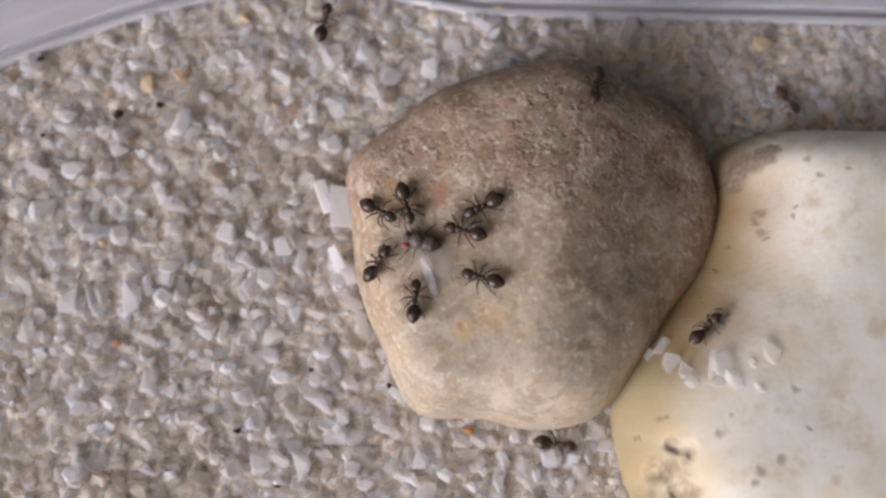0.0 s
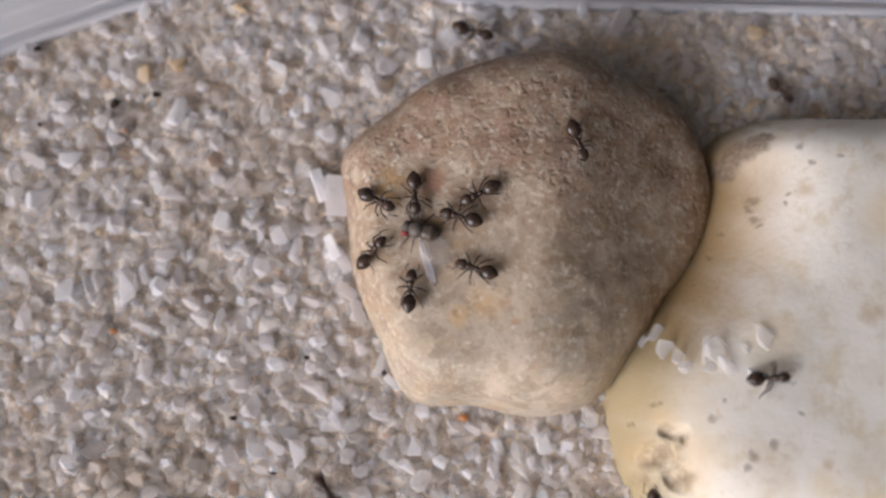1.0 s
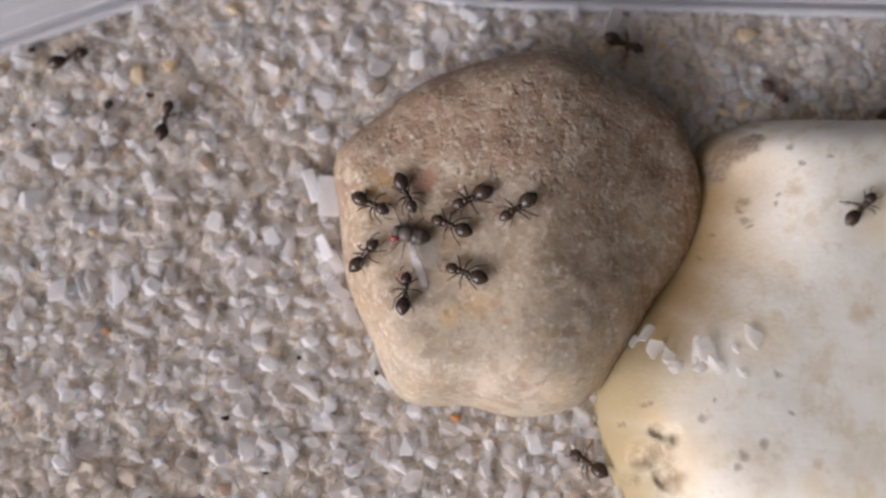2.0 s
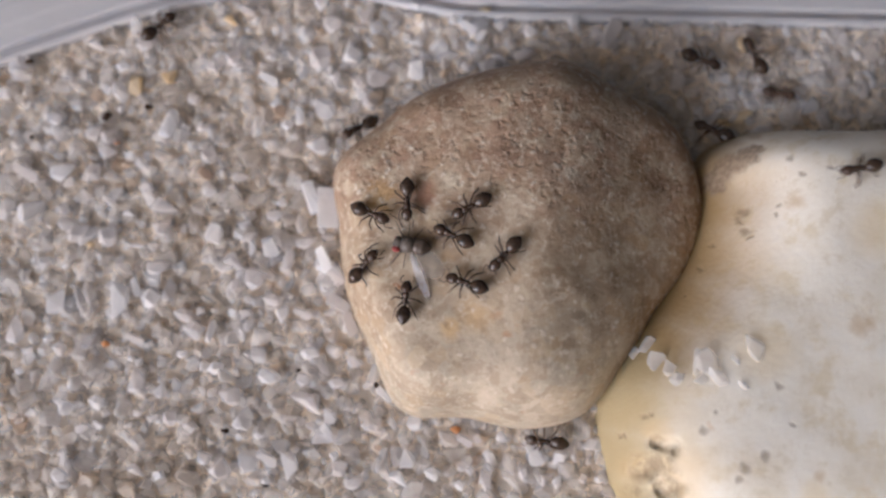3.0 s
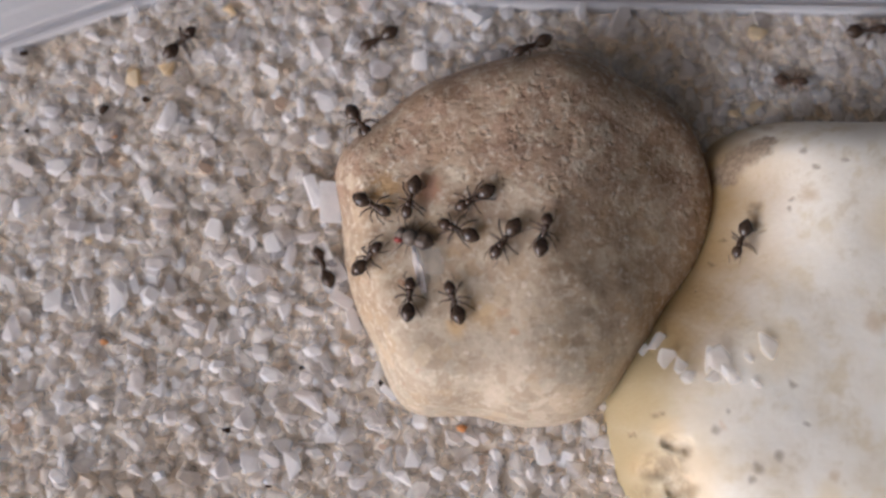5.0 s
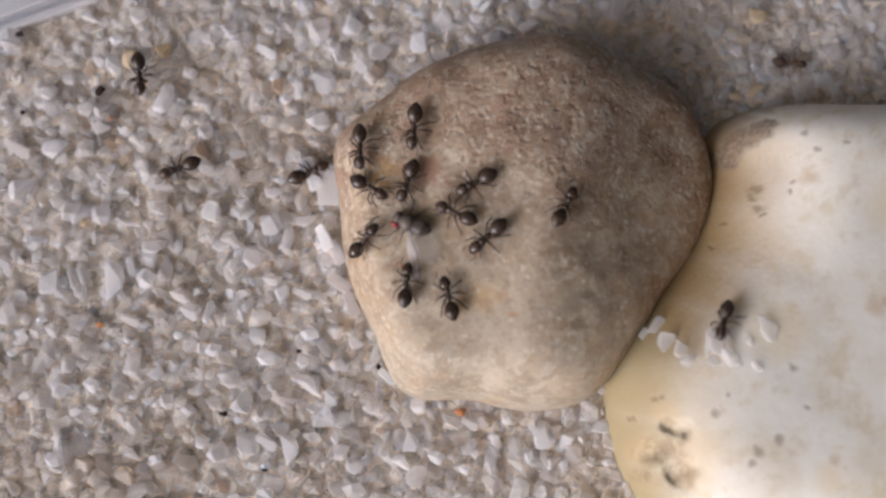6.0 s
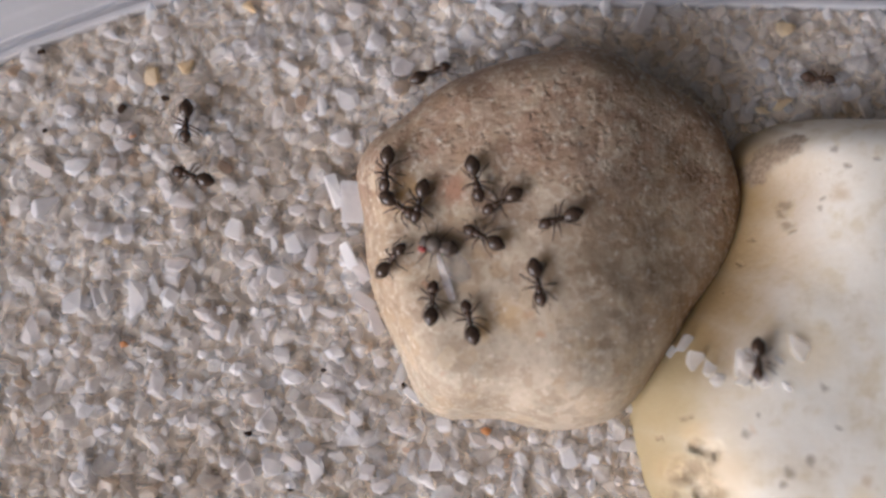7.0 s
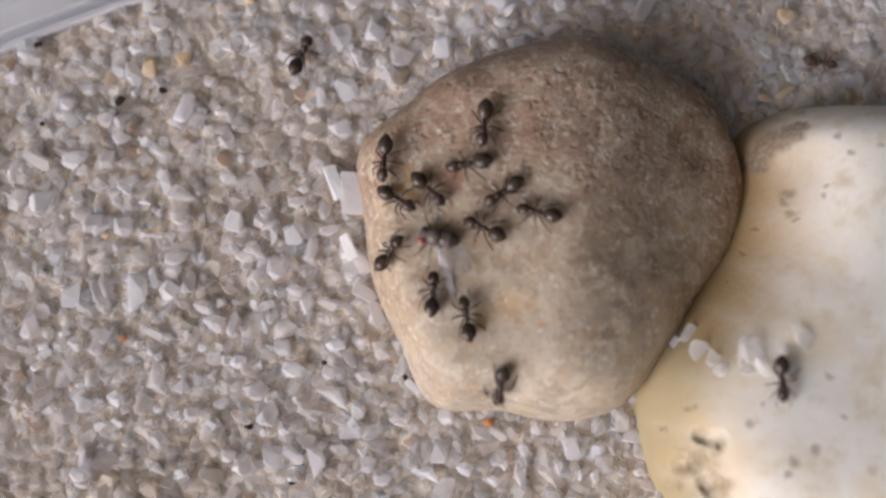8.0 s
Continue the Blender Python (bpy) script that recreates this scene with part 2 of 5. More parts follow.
    h = calc(t, "ADD", calc(t, "MULTIPLY", fine, 0.16), calc(t, "ADD", calc(t, "MULTIPLY", dark, -0.3), calc(t, "MULTIPLY", mid, 0.5)))
    relief(t, b, h, 0.5, 0.0004)
    return m


def quartz(name, tones, clear, rough):
    """Loose quartz grains: each has its own tone, and is clear, cloudy or milky by its own share."""
    m, t, b = material(name, rough=0.2, IOR=1.54)
    b.inputs["Specular IOR Level"].default_value = 0.8
    rnd = t.nodes.new("ShaderNodeNewGeometry").outputs["Random Per Island"]
    other = calc(t, "FRACT", calc(t, "MULTIPLY", rnd, 17.3), 0.0)
    n = len(tones) - 1
    col = ramp(t, rnd, *[(0.965 * k / n, c) for k, c in enumerate(tones)], (0.975, (0.80, 0.68, 0.50)), (0.99, (0.72, 0.56, 0.34)), (1.0, (0.50, 0.30, 0.15)))
    v = coords(t)
    cloud = grain_noise(t, v, 0.9, 4, 0.6)
    col = mix(t, 0.35, col, ramp(t, cloud, (0.35, tones[0]), (0.65, tones[-1])))
    murk = step(t, grain_noise(t, v, 0.13, 4, 0.6, 0.6), 0.48, 0.66)
    col = mix(t, calc(t, "MULTIPLY", murk, 0.55), col, (0.76, 0.69, 0.585))
    t.links.new(col, b.inputs["Base Color"])
    t.links.new(ramp(t, other, (0.0, (rough,) * 3), (1.0, (rough + 0.25,) * 3)), b.inputs["Roughness"])
    relief(t, b, grain_noise(t, v, 1.7, 3), 0.25, 0.0002)
    share = calc(t, "MULTIPLY", ramp(t, rnd, (0.0, (clear[0],) * 3), (0.55, (clear[1],) * 3), (0.85, (clear[2],) * 3)), calc(t, "ADD", 0.6, calc(t, "MULTIPLY", cloud, 0.8)))
    return see_through(glowing_through(m, t, b, col, 0.5), t, share)


def see_through(m, t, share):
    """Clear stone: part of the light goes straight on."""
    out = t.nodes["Material Output"].inputs["Surface"]
    last = out.links[0].from_socket
    clear, mx = t.nodes.new("ShaderNodeBsdfTransparent"), t.nodes.new("ShaderNodeMixShader")
    clear.inputs["Color"].default_value = (0.98, 0.965, 0.945, 1)
    if isinstance(share, bpy.types.NodeSocket):
        t.links.new(share, mx.inputs[0])
    else:
        mx.inputs[0].default_value = share
    t.links.new(last, mx.inputs[1])
    t.links.new(clear.outputs[0], mx.inputs[2])
    t.links.new(mx.outputs[0], out)
    return m


def glowing_through(m, t, b, col, share):
    """Lets light pass through thin stone: part of it is spread on the far side."""
    tr, mx = t.nodes.new("ShaderNodeBsdfTranslucent"), t.nodes.new("ShaderNodeMixShader")
    if isinstance(col, tuple):
        tr.inputs["Color"].default_value = (*col, 1)
    else:
        t.links.new(col, tr.inputs["Color"])
    mx.inputs[0].default_value = share
    t.links.new(b.outputs[0], mx.inputs[1])
    t.links.new(tr.outputs[0], mx.inputs[2])
    t.links.new(mx.outputs[0], t.nodes["Material Output"].inputs["Surface"])
    return m


def sand_bed():
    m, t, b = material("packed_sand", rough=0.85)
    v = coords(t)
    vo = node(t, "ShaderNodeTexVoronoi", Scale=0.8)
    t.links.new(v, vo.inputs["Vector"])
    col = ramp(t, vo.outputs["Distance"], (0.0, (0.68, 0.61, 0.51)), (0.8, (0.56, 0.50, 0.41)))
    col = mix(t, 0.4, col, ramp(t, grain_noise(t, v, 0.5, 4), (0.3, (0.54, 0.475, 0.38)), (0.7, (0.72, 0.66, 0.57))))
    t.links.new(col, b.inputs["Base Color"])
    relief(t, b, vo.outputs["Distance"], 0.8, 0.0006)
    return m


def tray_plastic():
    m, t, b = material("frosted_plastic", rough=0.34, Transmission_Weight=0.12, IOR=1.49)
    v = coords(t)
    col = ramp(t, grain_noise(t, v, 0.12, 4), (0.3, (0.58, 0.57, 0.58)), (0.7, (0.66, 0.65, 0.66)))
    scuff = step(t, grain_noise(t, v, 2.2, 3), 0.66, 0.72)
    col = mix(t, calc(t, "MULTIPLY", scuff, 0.3), col, (0.8, 0.8, 0.8))
    t.links.new(col, b.inputs["Base Color"])
    relief(t, b, grain_noise(t, v, 1.2, 4), 0.12, 0.0003)
    return m


def table_wood():
    m, t, b = material("pale_table", rough=0.55)
    v = coords(t)
    t.links.new(ramp(t, grain_noise(t, v, 0.02, 6, 0.6, 1.0), (0.3, (0.42, 0.39, 0.36)), (0.7, (0.55, 0.53, 0.50))), b.inputs["Base Color"])
    return m


def chitin(name, dark, pale, rough):
    m, t, b = material(name, rough=rough)
    b.inputs["Specular IOR Level"].default_value = 0.38
    v = coords(t)
    t.links.new(ramp(t, grain_noise(t, v, 2.5, 3), (0.35, dark), (0.7, pale)), b.inputs["Base Color"])
    relief(t, b, grain_noise(t, v, 14.0, 3), 0.25, 0.00004)
    return m


STONE_BROWN, STONE_CREAM, BED = brown_stone(), cream_stone(), sand_bed()
QUARTZ = quartz("quartz_grains", ((0.89, 0.875, 0.865), (0.93, 0.93, 0.94), (0.95, 0.96, 0.99)), (0.70, 0.60, 0.42), 0.05)
QUARTZ_LOW = quartz("sunken_quartz_grains", ((0.86, 0.82, 0.76), (0.92, 0.90, 0.87), (0.96, 0.96, 0.965)), (0.72, 0.66, 0.54), 0.22)
PLASTIC, TABLE = tray_plastic(), table_wood()
ANT_BODY = chitin("ant_body", (0.028, 0.017, 0.011), (0.068, 0.041, 0.026), 0.24)
ANT_GASTER = chitin("ant_gaster", (0.026, 0.017, 0.011), (0.066, 0.041, 0.026), 0.20)
ANT_LEG = chitin("ant_leg", (0.042, 0.026, 0.016), (0.105, 0.064, 0.040), 0.42)
ANT_EYE = chitin("ant_eye", (0.006, 0.006, 0.006), (0.012, 0.011, 0.010), 0.15)
RED_BODY = chitin("red_ant_body", (0.050, 0.029, 0.018), (0.11, 0.065, 0.040), 0.6)
RED_LEG = chitin("red_ant_leg", (0.08, 0.042, 0.024), (0.15, 0.08, 0.048), 0.5)
FLY_BODY = chitin("fly_body", (0.085, 0.068, 0.053), (0.18, 0.148, 0.12), 0.45)
FLY_DARK = chitin("fly_abdomen", (0.050, 0.036, 0.026), (0.140, 0.105, 0.078), 0.30)
FLY_EYE = material("fly_eye", (0.24, 0.032, 0.024), 0.35)[0]
FLY_WING = material("fly_wing", (0.60, 0.56, 0.50), 0.12, Alpha=0.16)[0]


def sheen_wing():
    """A wing membrane whose soap-film sheen is painted into its base colour."""
    m, t, b = material("iridescent_wing", rough=0.10, Alpha=0.18, Thin_Film_Thickness=420.0)
    v = coords(t)
    t.links.new(ramp(t, grain_noise(t, v, 0.8, 2, 0.5, 0.8), (0.30, (0.66, 0.62, 0.56)), (0.44, (0.95, 0.94, 0.94)), (0.54, (0.84, 0.70, 0.86)), (0.62, (0.96, 0.93, 0.96)),
                     (0.74, (0.72, 0.62, 0.46))), b.inputs["Base Color"])
    return m


FLY_SHEEN = sheen_wing()
FLY_VEIN = material("fly_vein", (0.16, 0.11, 0.07), 0.4)[0]
# near-white vein colour that paints the wing's bright glint lines
GLINT_VEIN = material("glint_vein", (0.86, 0.84, 0.84), 0.2)[0]


def clouded_quartz(name, col, rough, share):
    m, t, b = material(name, col, rough, Transmission_Weight=0.05, IOR=1.55)
    v = coords(t)
    c = ramp(t, grain_noise(t, v, 1.3, 4), (0.3, tuple(k * 0.93 for k in col)), (0.7, tuple(min(1.0, k * 1.05) for k in col)))
    t.links.new(c, b.inputs["Base Color"])
    relief(t, b, grain_noise(t, v, 2.2, 3), 0.25, 0.00025)
    return see_through(glowing_through(m, t, b, c, 0.38), t, share)


WHITE_QUARTZ = clouded_quartz("milky_quartz", (0.95, 0.95, 0.98), 0.12, 0.36)
SLAB_QUARTZ = clouded_quartz("white_slab_quartz", (0.98, 0.98, 1.0), 0.08, 0.14)
CRUMB_QUARTZ = clouded_quartz("clear_crumb", (0.98, 0.975, 0.975), 0.10, 0.62)
CLEAR_QUARTZ = clouded_quartz("clear_quartz", (0.88, 0.86, 0.86), 0.12, 0.42)
YELLOW_QUARTZ = glowing_through(*material("ochre_quartz", (0.80, 0.69, 0.48), 0.28, Transmission_Weight=0.10, IOR=1.46), (0.82, 0.71, 0.50), 0.5)
RUST_QUARTZ = glowing_through(*material("rusty_quartz", (0.50, 0.24, 0.08), 0.35), (0.5, 0.24, 0.08), 0.3)
SOIL = material("dark_soil", (0.035, 0.022, 0.015), 1.0, Specular_IOR_Level=0.1)[0]


# ---- builders; all sizes in millimetres ----
def mesh_of(name, bm, mat, smooth=True):
    me = bpy.data.meshes.new(name)
    bmesh.ops.scale(bm, vec=(MM, MM, MM), verts=bm.verts)
    bmesh.ops.recalc_face_normals(bm, faces=bm.faces)
    bm.to_mesh(me)
    bm.free()
    me.materials.append(mat)
    if smooth:
        me.polygons.foreach_set("use_smooth", [True] * len(me.polygons))
    return me


def part(name, bm, mat, parent, label="", smooth=True, at=None):
    ob = new(name, mesh_of(name, bm, mat, smooth))
    ob.parent = parent
    if at is not None:
        ob.matrix_basis = at
    return tagged(ob, label)


def thing(name, bm, mat, label, category, at=None, group="", kind="", smooth=True):
    ob = new(name, mesh_of(name, bm, mat, smooth))
    if at is not None:
        ob.matrix_basis = at
    return tagged(ob, label, category, group, kind)


def blob(bm, centre, radii, turn=(0, 0, 0), seg=14, rings=9, shape=None):
    """A rounded body: a sphere, stretched and then shaped."""
    made = bmesh.ops.create_uvsphere(bm, u_segments=seg, v_segments=rings, radius=1.0)["verts"]
    m = Matrix.LocRotScale(Vector(centre), Euler([radians(a) for a in turn]), None)
    for v in made:
        p = Vector((v.co.z, v.co.x, v.co.y))
        if shape:
            p = shape(p)
        v.co = m @ Vector((p.x * radii[0], p.y * radii[1], p.z * radii[2]))


def tube(bm, points, widths, n=7):
    """A tapered rod along points."""
    pts = [Vector(p) for p in points]
    rings = []
    for k, p in enumerate(pts):
        d = (pts[min(k + 1, len(pts) - 1)] - pts[max(k - 1, 0)]).normalized()
        side = d.cross(Vector((0.13, 0.21, 1.0))).normalized()
        up = side.cross(d)
        rings.append([bm.verts.new(p + widths[k] * (math.cos(a) * side + math.sin(a) * up)) for a in [2 * math.pi * j / n for j in range(n)]])
    for a, b in zip(rings, rings[1:]):
        for j in range(n):
            bm.faces.new((a[j], a[(j + 1) % n], b[(j + 1) % n], b[j]))
    bm.faces.new(rings[0][::-1])
    bm.faces.new(rings[-1])


PEBBLE_C, PEBBLE_EQ = (6.6, 0.7), 1.5
PEBBLE_R = [14.34, -0.15, 0.28, -0.17, 0.66, 0.14, 0.74, -0.02, -0.02, 0.27, 0.37, 0.03, -0.11, -0.11, -0.07, -0.1, 0.07, 0.19, -0.12, -0.04, 0.02, 0.04, 0.03, 0.02, 0.02, -0.07, -0.03, 0.0, 0.03]
BOULDER_C, BOULDER_EQ = (32.0, -7.8), -0.4
BOULDER_R = [18.47, -0.02, -0.1, 0.44, 1.05, 0.27, -0.41, -0.47, 0.64, -0.05, -0.25, 0.16, -0.05, -0.09, 0.17, 0.02, -0.09, -0.09, -0.05]
CRATERS = ((16.6, -15.2, 0.8, 0.5, 0.8), (16.0, -16.9, 0.9, 0.9, 1.3), (17.2, -18.4, 0.95, 0.9, 1.3), (17.6, -15.4, 0.35, 0.5, 0.7))

# ---- terrain shapes, in millimetres ----
def outline(co, th):
    r = co[0]
    for n in range(1, len(co) // 2 + 1):
        r += co[2 * n - 1] * math.cos(n * th) + co[2 * n] * math.sin(n * th)
    return r


def soft_min(a, b, k):
    h = max(k - abs(a - b), 0.0) / k
    return min(a, b) - h * h * k * 0.25


def lump(x, y, f):
    return noise.noise(Vector((x * f, y * f, 3.7)))


def pebble_rim(dx):
    return PEBBLE_EQ + 0.09 * soft_min(dx, 9.0, 6.0)


def pebble_top(x, y):
    """Height of the brown pebble's upper side, or None outside it."""
    dx, dy = x - PEBBLE_C[0], y - PEBBLE_C[1]
    q = math.hypot(dx, dy) / outline(PEBBLE_R, math.atan2(dy, dx))
    if q > 1.0:
        return None
    rim = pebble_rim(dx)
    side = min(max(dx / 8.0, 0.0), 1.0) ** 2
    dome = rim + (9.6 - 0.06 * dx) * max(1 - q ** (3.1 + 1.8 * max(0.0, math.cos(math.atan2(dy, dx) - 1.75)) ** 2 + 2.4 * max(0.0, math.cos(math.atan2(dy, dx) - 3.7)) ** 2), 0.0) ** (0.76 - 0.14 * side)
    upper = 9.1 + 0.17 * (x - 8.2)
    face = 9.5 - 0.48 * (x - 9.0) - 0.02 * (y + 3)
    z = soft_min(soft_min(dome, upper, 2.2), face, 2.6) if q < 0.999 else dome
    fade = min(1.0, (1 - q) * 6)
    return max(z, rim) + fade * (0.28 * lump(x, y, 0.16) + 0.10 * lump(x, y, 0.5))


def boulder_top(x, y):
    """Height of the cream pebble's upper side, or None outside it."""
    dx, dy = x - BOULDER_C[0], y - BOULDER_C[1]
    q = math.hypot(dx, dy) / outline(BOULDER_R, math.atan2(dy, dx))
    if q > 1.0:
        return None
    z = BOULDER_EQ + 11.0 * max(1 - q ** (4.0 + 10.0 * max(0.0, math.cos(math.atan2(dy, dx) - 1.35)) ** 8 + 4.0 * max(0.0, math.cos(math.atan2(dy, dx) - 4.0)) ** 2), 0.0) ** 0.80
    px, py = x - PEBBLE_C[0], y - PEBBLE_C[1]
    gap = math.hypot(px, py) - outline(PEBBLE_R, math.atan2(py, px))
    z -= min(3.4 * math.exp(-(max(gap, 0.0) / 4.2) ** 2) / (1 + math.exp(-(y + 9) / 1.2)) / (1 + math.exp((y - 5.4) / 0.7)), 0.6 * (z - BOULDER_EQ))
    wx, wy = x + 0.5 * lump(x, y, 0.8), y + 0.5 * lump(x + 40, y, 0.8)
    for cx, cy, rx, ry, deep in CRATERS:
        hole = math.exp(-(((wx - cx) / rx) ** 2 + ((wy - cy) / ry) ** 2) ** 2)
        z -= hole * deep * (0.9 + 0.5 * lump(x, y, 0.9))
    return z + min(1.0, (1 - q) * 6) * (0.10 * lump(x, y, 0.12) + 0.04 * lump(x, y, 0.5))


def ground(x, y):
    """Height on which an ant walks at (x, y)."""
    a, b = pebble_top(x, y), boulder_top(x, y)
    return max(0.6, -9 if a is None else a, -9 if b is None else b)


# ---- setting: table, tray, bed of sand ----
def table():
    bm = bmesh.new()
    bmesh.ops.create_cube(bm, size=1.0)
    bmesh.ops.scale(bm, vec=(900, 700, 25), verts=bm.verts)
    bmesh.ops.bevel(bm, geom=bm.edges[:], offset=3, segments=2, affect="EDGES")
    thing("table_top", bm, TABLE, "pale plain table top under the tray", "table", pose(0, 0, -0.0205), kind="structure")


def rim_path():
    """The inner edge of the tray, as a chain of (x, y, heading) from straights and bends."""
    x, y, a, out = 68.0, 17.84, 178.6, []
    for length, turn in ((64.5, 0), (4, -10.5), (6, 0), (9, 19), (5, 6), (5, 4), (5, 2.5), (5, 1.5), (50, 68.9), (30, 0), (36, 90), (82.423, 0), (36.0, 90), (None, 0)):
        length = length or 17.84 - y
        n = max(2, int(length / 1.6))
        for _ in range(n):
            out.append((x, y, a))
            a += turn / n
            x += length / n * math.cos(radians(a))
            y += length / n * math.sin(radians(a))
    return out


RIM = rim_path()
RIM_X, RIM_Y = np.array([p[0] for p in RIM]), np.array([p[1] for p in RIM])


def in_tray(x, y, margin=0.0):
    """Whether (x, y) lies inside the tray's inner edge, tested by crossings."""
    nx, ny = np.roll(RIM_X, -1), np.roll(RIM_Y, -1)
    cross = ((RIM_Y > y) != (ny > y)) & (x < (nx - RIM_X) * (y - RIM_Y) / np.where(ny == RIM_Y, 1e-9, ny - RIM_Y) + RIM_X)
    if cross.sum() % 2 == 0:
        return False
    return margin == 0.0 or np.hypot(RIM_X - x, RIM_Y - y).min() > margin


def tray():
    """A shallow tray: floor, wall and grooved rim swept along the path."""
    root = tagged(new("tray"), "shallow frosted plastic tray with a grooved rim, holding sand", "tray", kind="structure")

    def sweep(name, profile, label):
        bm = bmesh.new()
        loops = []
        for x, y, a in RIM:
            ox, oy = math.cos(radians(a - 90)), math.sin(radians(a - 90))
            loops.append([bm.verts.new((x + ox * d, y + oy * d, z)) for d, z in profile])
        for a, b in zip(loops, loops[1:] + loops[:1]):
            for k in range(len(profile)):
                j = (k + 1) % len(profile)
                bm.faces.new((a[k], a[j], b[j], b[k]))
        return part(name, bm, PLASTIC, root, label, smooth=False)

    sweep("tray_wall", ((0.0, -6.0), (0.05, -0.4), (0.12, 0.30), (0.26, 0.50), (0.62, 0.52), (0.74, 0.44), (0.84, -0.05), (1.28, -0.08), (1.38, 0.44),
                        (1.48, 0.53), (1.596, 0.55), (1.6, -6.0)), "wall with a bright lip and a dark groove")
    sweep("rim_flange", ((1.604, 0.1), (1.604, 0.54), (2.8, 0.57), (3.2, 0.63), (4.5, 0.66), (5.0, 0.60), (12.0, 0.65), (12.4, 0.5), (12.4, 0.1)),
          "flat pale flange")
    bm = bmesh.new()
    low, high = [], []
    for x, y, a in RIM:
        ox, oy = math.cos(radians(a - 90)) * 1.6, math.sin(radians(a - 90)) * 1.6
        low.append(bm.verts.new((x + ox, y + oy, -8.0)))
        high.append(bm.verts.new((x + ox, y + oy, -6.004)))
    bm.faces.new(high)
    bm.faces.new(low[::-1])
    for k in range(len(low)):
        j = (k + 1) % len(low)
        bm.faces.new((low[k], low[j], high[j], high[k]))
    part("tray_floor", bm, PLASTIC, root)


def bed():
    """The body of the sand under the loose grains."""
    bm = bmesh.new()
    top = [bm.verts.new((x + math.cos(radians(a + 90)) * 0.04, y + math.sin(radians(a + 90)) * 0.04, -0.22)) for x, y, a in RIM]
    low = [bm.verts.new((v.co.x, v.co.y, -5.99)) for v in top]
    bm.faces.new(top)
    bm.faces.new(low[::-1])
    for k in range(len(top)):
        j = (k + 1) % len(top)
        bm.faces.new((top[k], low[k], low[j], top[j]))
    thing("sand_bed", bm, BED, "packed layer of pale sand in the tray", "sand", kind="structure", smooth=False)


def grain_shapes(count, points, seed, worn=0.0):
    """A few angular chips, each the hull of scattered points."""
    rng, shapes = np.random.default_rng(seed), []
    for _ in range(count):
        bm = bmesh.new()
        p = rng.normal(size=(points, 3))
        p /= np.linalg.norm(p, axis=1)[:, None]
        p *= rng.uniform(0.82, 1.0, (points, 1))
        for q in p * (1.0, rng.uniform(0.60, 0.9), rng.uniform(0.38, 0.6)):
            bm.verts.new(q)
        res = bmesh.ops.convex_hull(bm, input=bm.verts[:])
        loose = [v for v in bm.verts if not v.link_faces]
        for v in loose:
            bm.verts.remove(v)
        if worn:
            bmesh.ops.dissolve_limit(bm, angle_limit=0.38, verts=bm.verts[:], edges=bm.edges[:])
            bmesh.ops.bevel(bm, geom=bm.edges[:], offset=worn, segments=1, affect="EDGES", clamp_overlap=True)
            bmesh.ops.triangulate(bm, faces=bm.faces[:])
        bm.verts.index_update()
        shapes.append((np.array([v.co[:] for v in bm.verts]), np.array([[v.index for v in f.verts] for f in bm.faces])))
        bm.free()
    return shapes


def inside_stones(x, y, q):
    for c, r in ((PEBBLE_C, PEBBLE_R), (BOULDER_C, BOULDER_R)):
        dx, dy = x - c[0], y - c[1]
        if math.hypot(dx, dy) < q * outline(r, math.atan2(dy, dx)):
            return True
    return False


def sand():
    """Loose angular quartz grains in overlapping layers."""
    rng, rough, worn = np.random.default_rng(7), grain_shapes(40, 11, 3), grain_shapes(60, 15, 5, 0.10)
    verts, faces, upper, base = [], [], [], 0
    for z, pitch, big, tilt in ((-0.54, 0.92, 0.74, 0.5), (-0.24, 1.02, 0.80, 0.36), (0.05, 1.06, 0.74, 0.32)):
        for gx in np.arange(-48, 52, pitch):
            for gy in np.arange(-36, 23, pitch):
                x, y = gx + rng.uniform(-0.6, 0.6) * pitch, gy + rng.uniform(-0.6, 0.6) * pitch
                size = big * float(np.exp(rng.normal(0, 0.34)))
                if not in_tray(x, y, 0.08) or inside_stones(x, y, 0.965):
                    continue
                size = min(size, 1.30)
                shapes = rough if z < -0.3 else worn
                v, f = shapes[rng.integers(len(shapes))]
                turn = np.array(Euler((rng.normal(0, tilt), rng.normal(0, tilt), rng.uniform(0, 6.28))).to_matrix())
                verts.append((v * size) @ turn.T + (x, y, z + rng.normal(0, 0.12)))
                faces.append(f + base)
                upper.append(np.full(len(f), 0 if z > -0.1 else 1))
                base += len(v)
    me = bpy.data.meshes.new("sand")
    v, f = np.concatenate(verts) * MM, np.concatenate(faces)
    me.from_pydata(v, [], f.tolist())
    me.materials.append(QUARTZ)
    me.materials.append(QUARTZ_LOW)
    me.polygons.foreach_set("use_smooth", np.full(len(f), False))
    me.polygons.foreach_set("material_index", np.concatenate(upper).astype(np.int32))
    tagged(new("sand", me), "loose angular pale quartz sand with some ochre grains", "sand", kind="stuff")


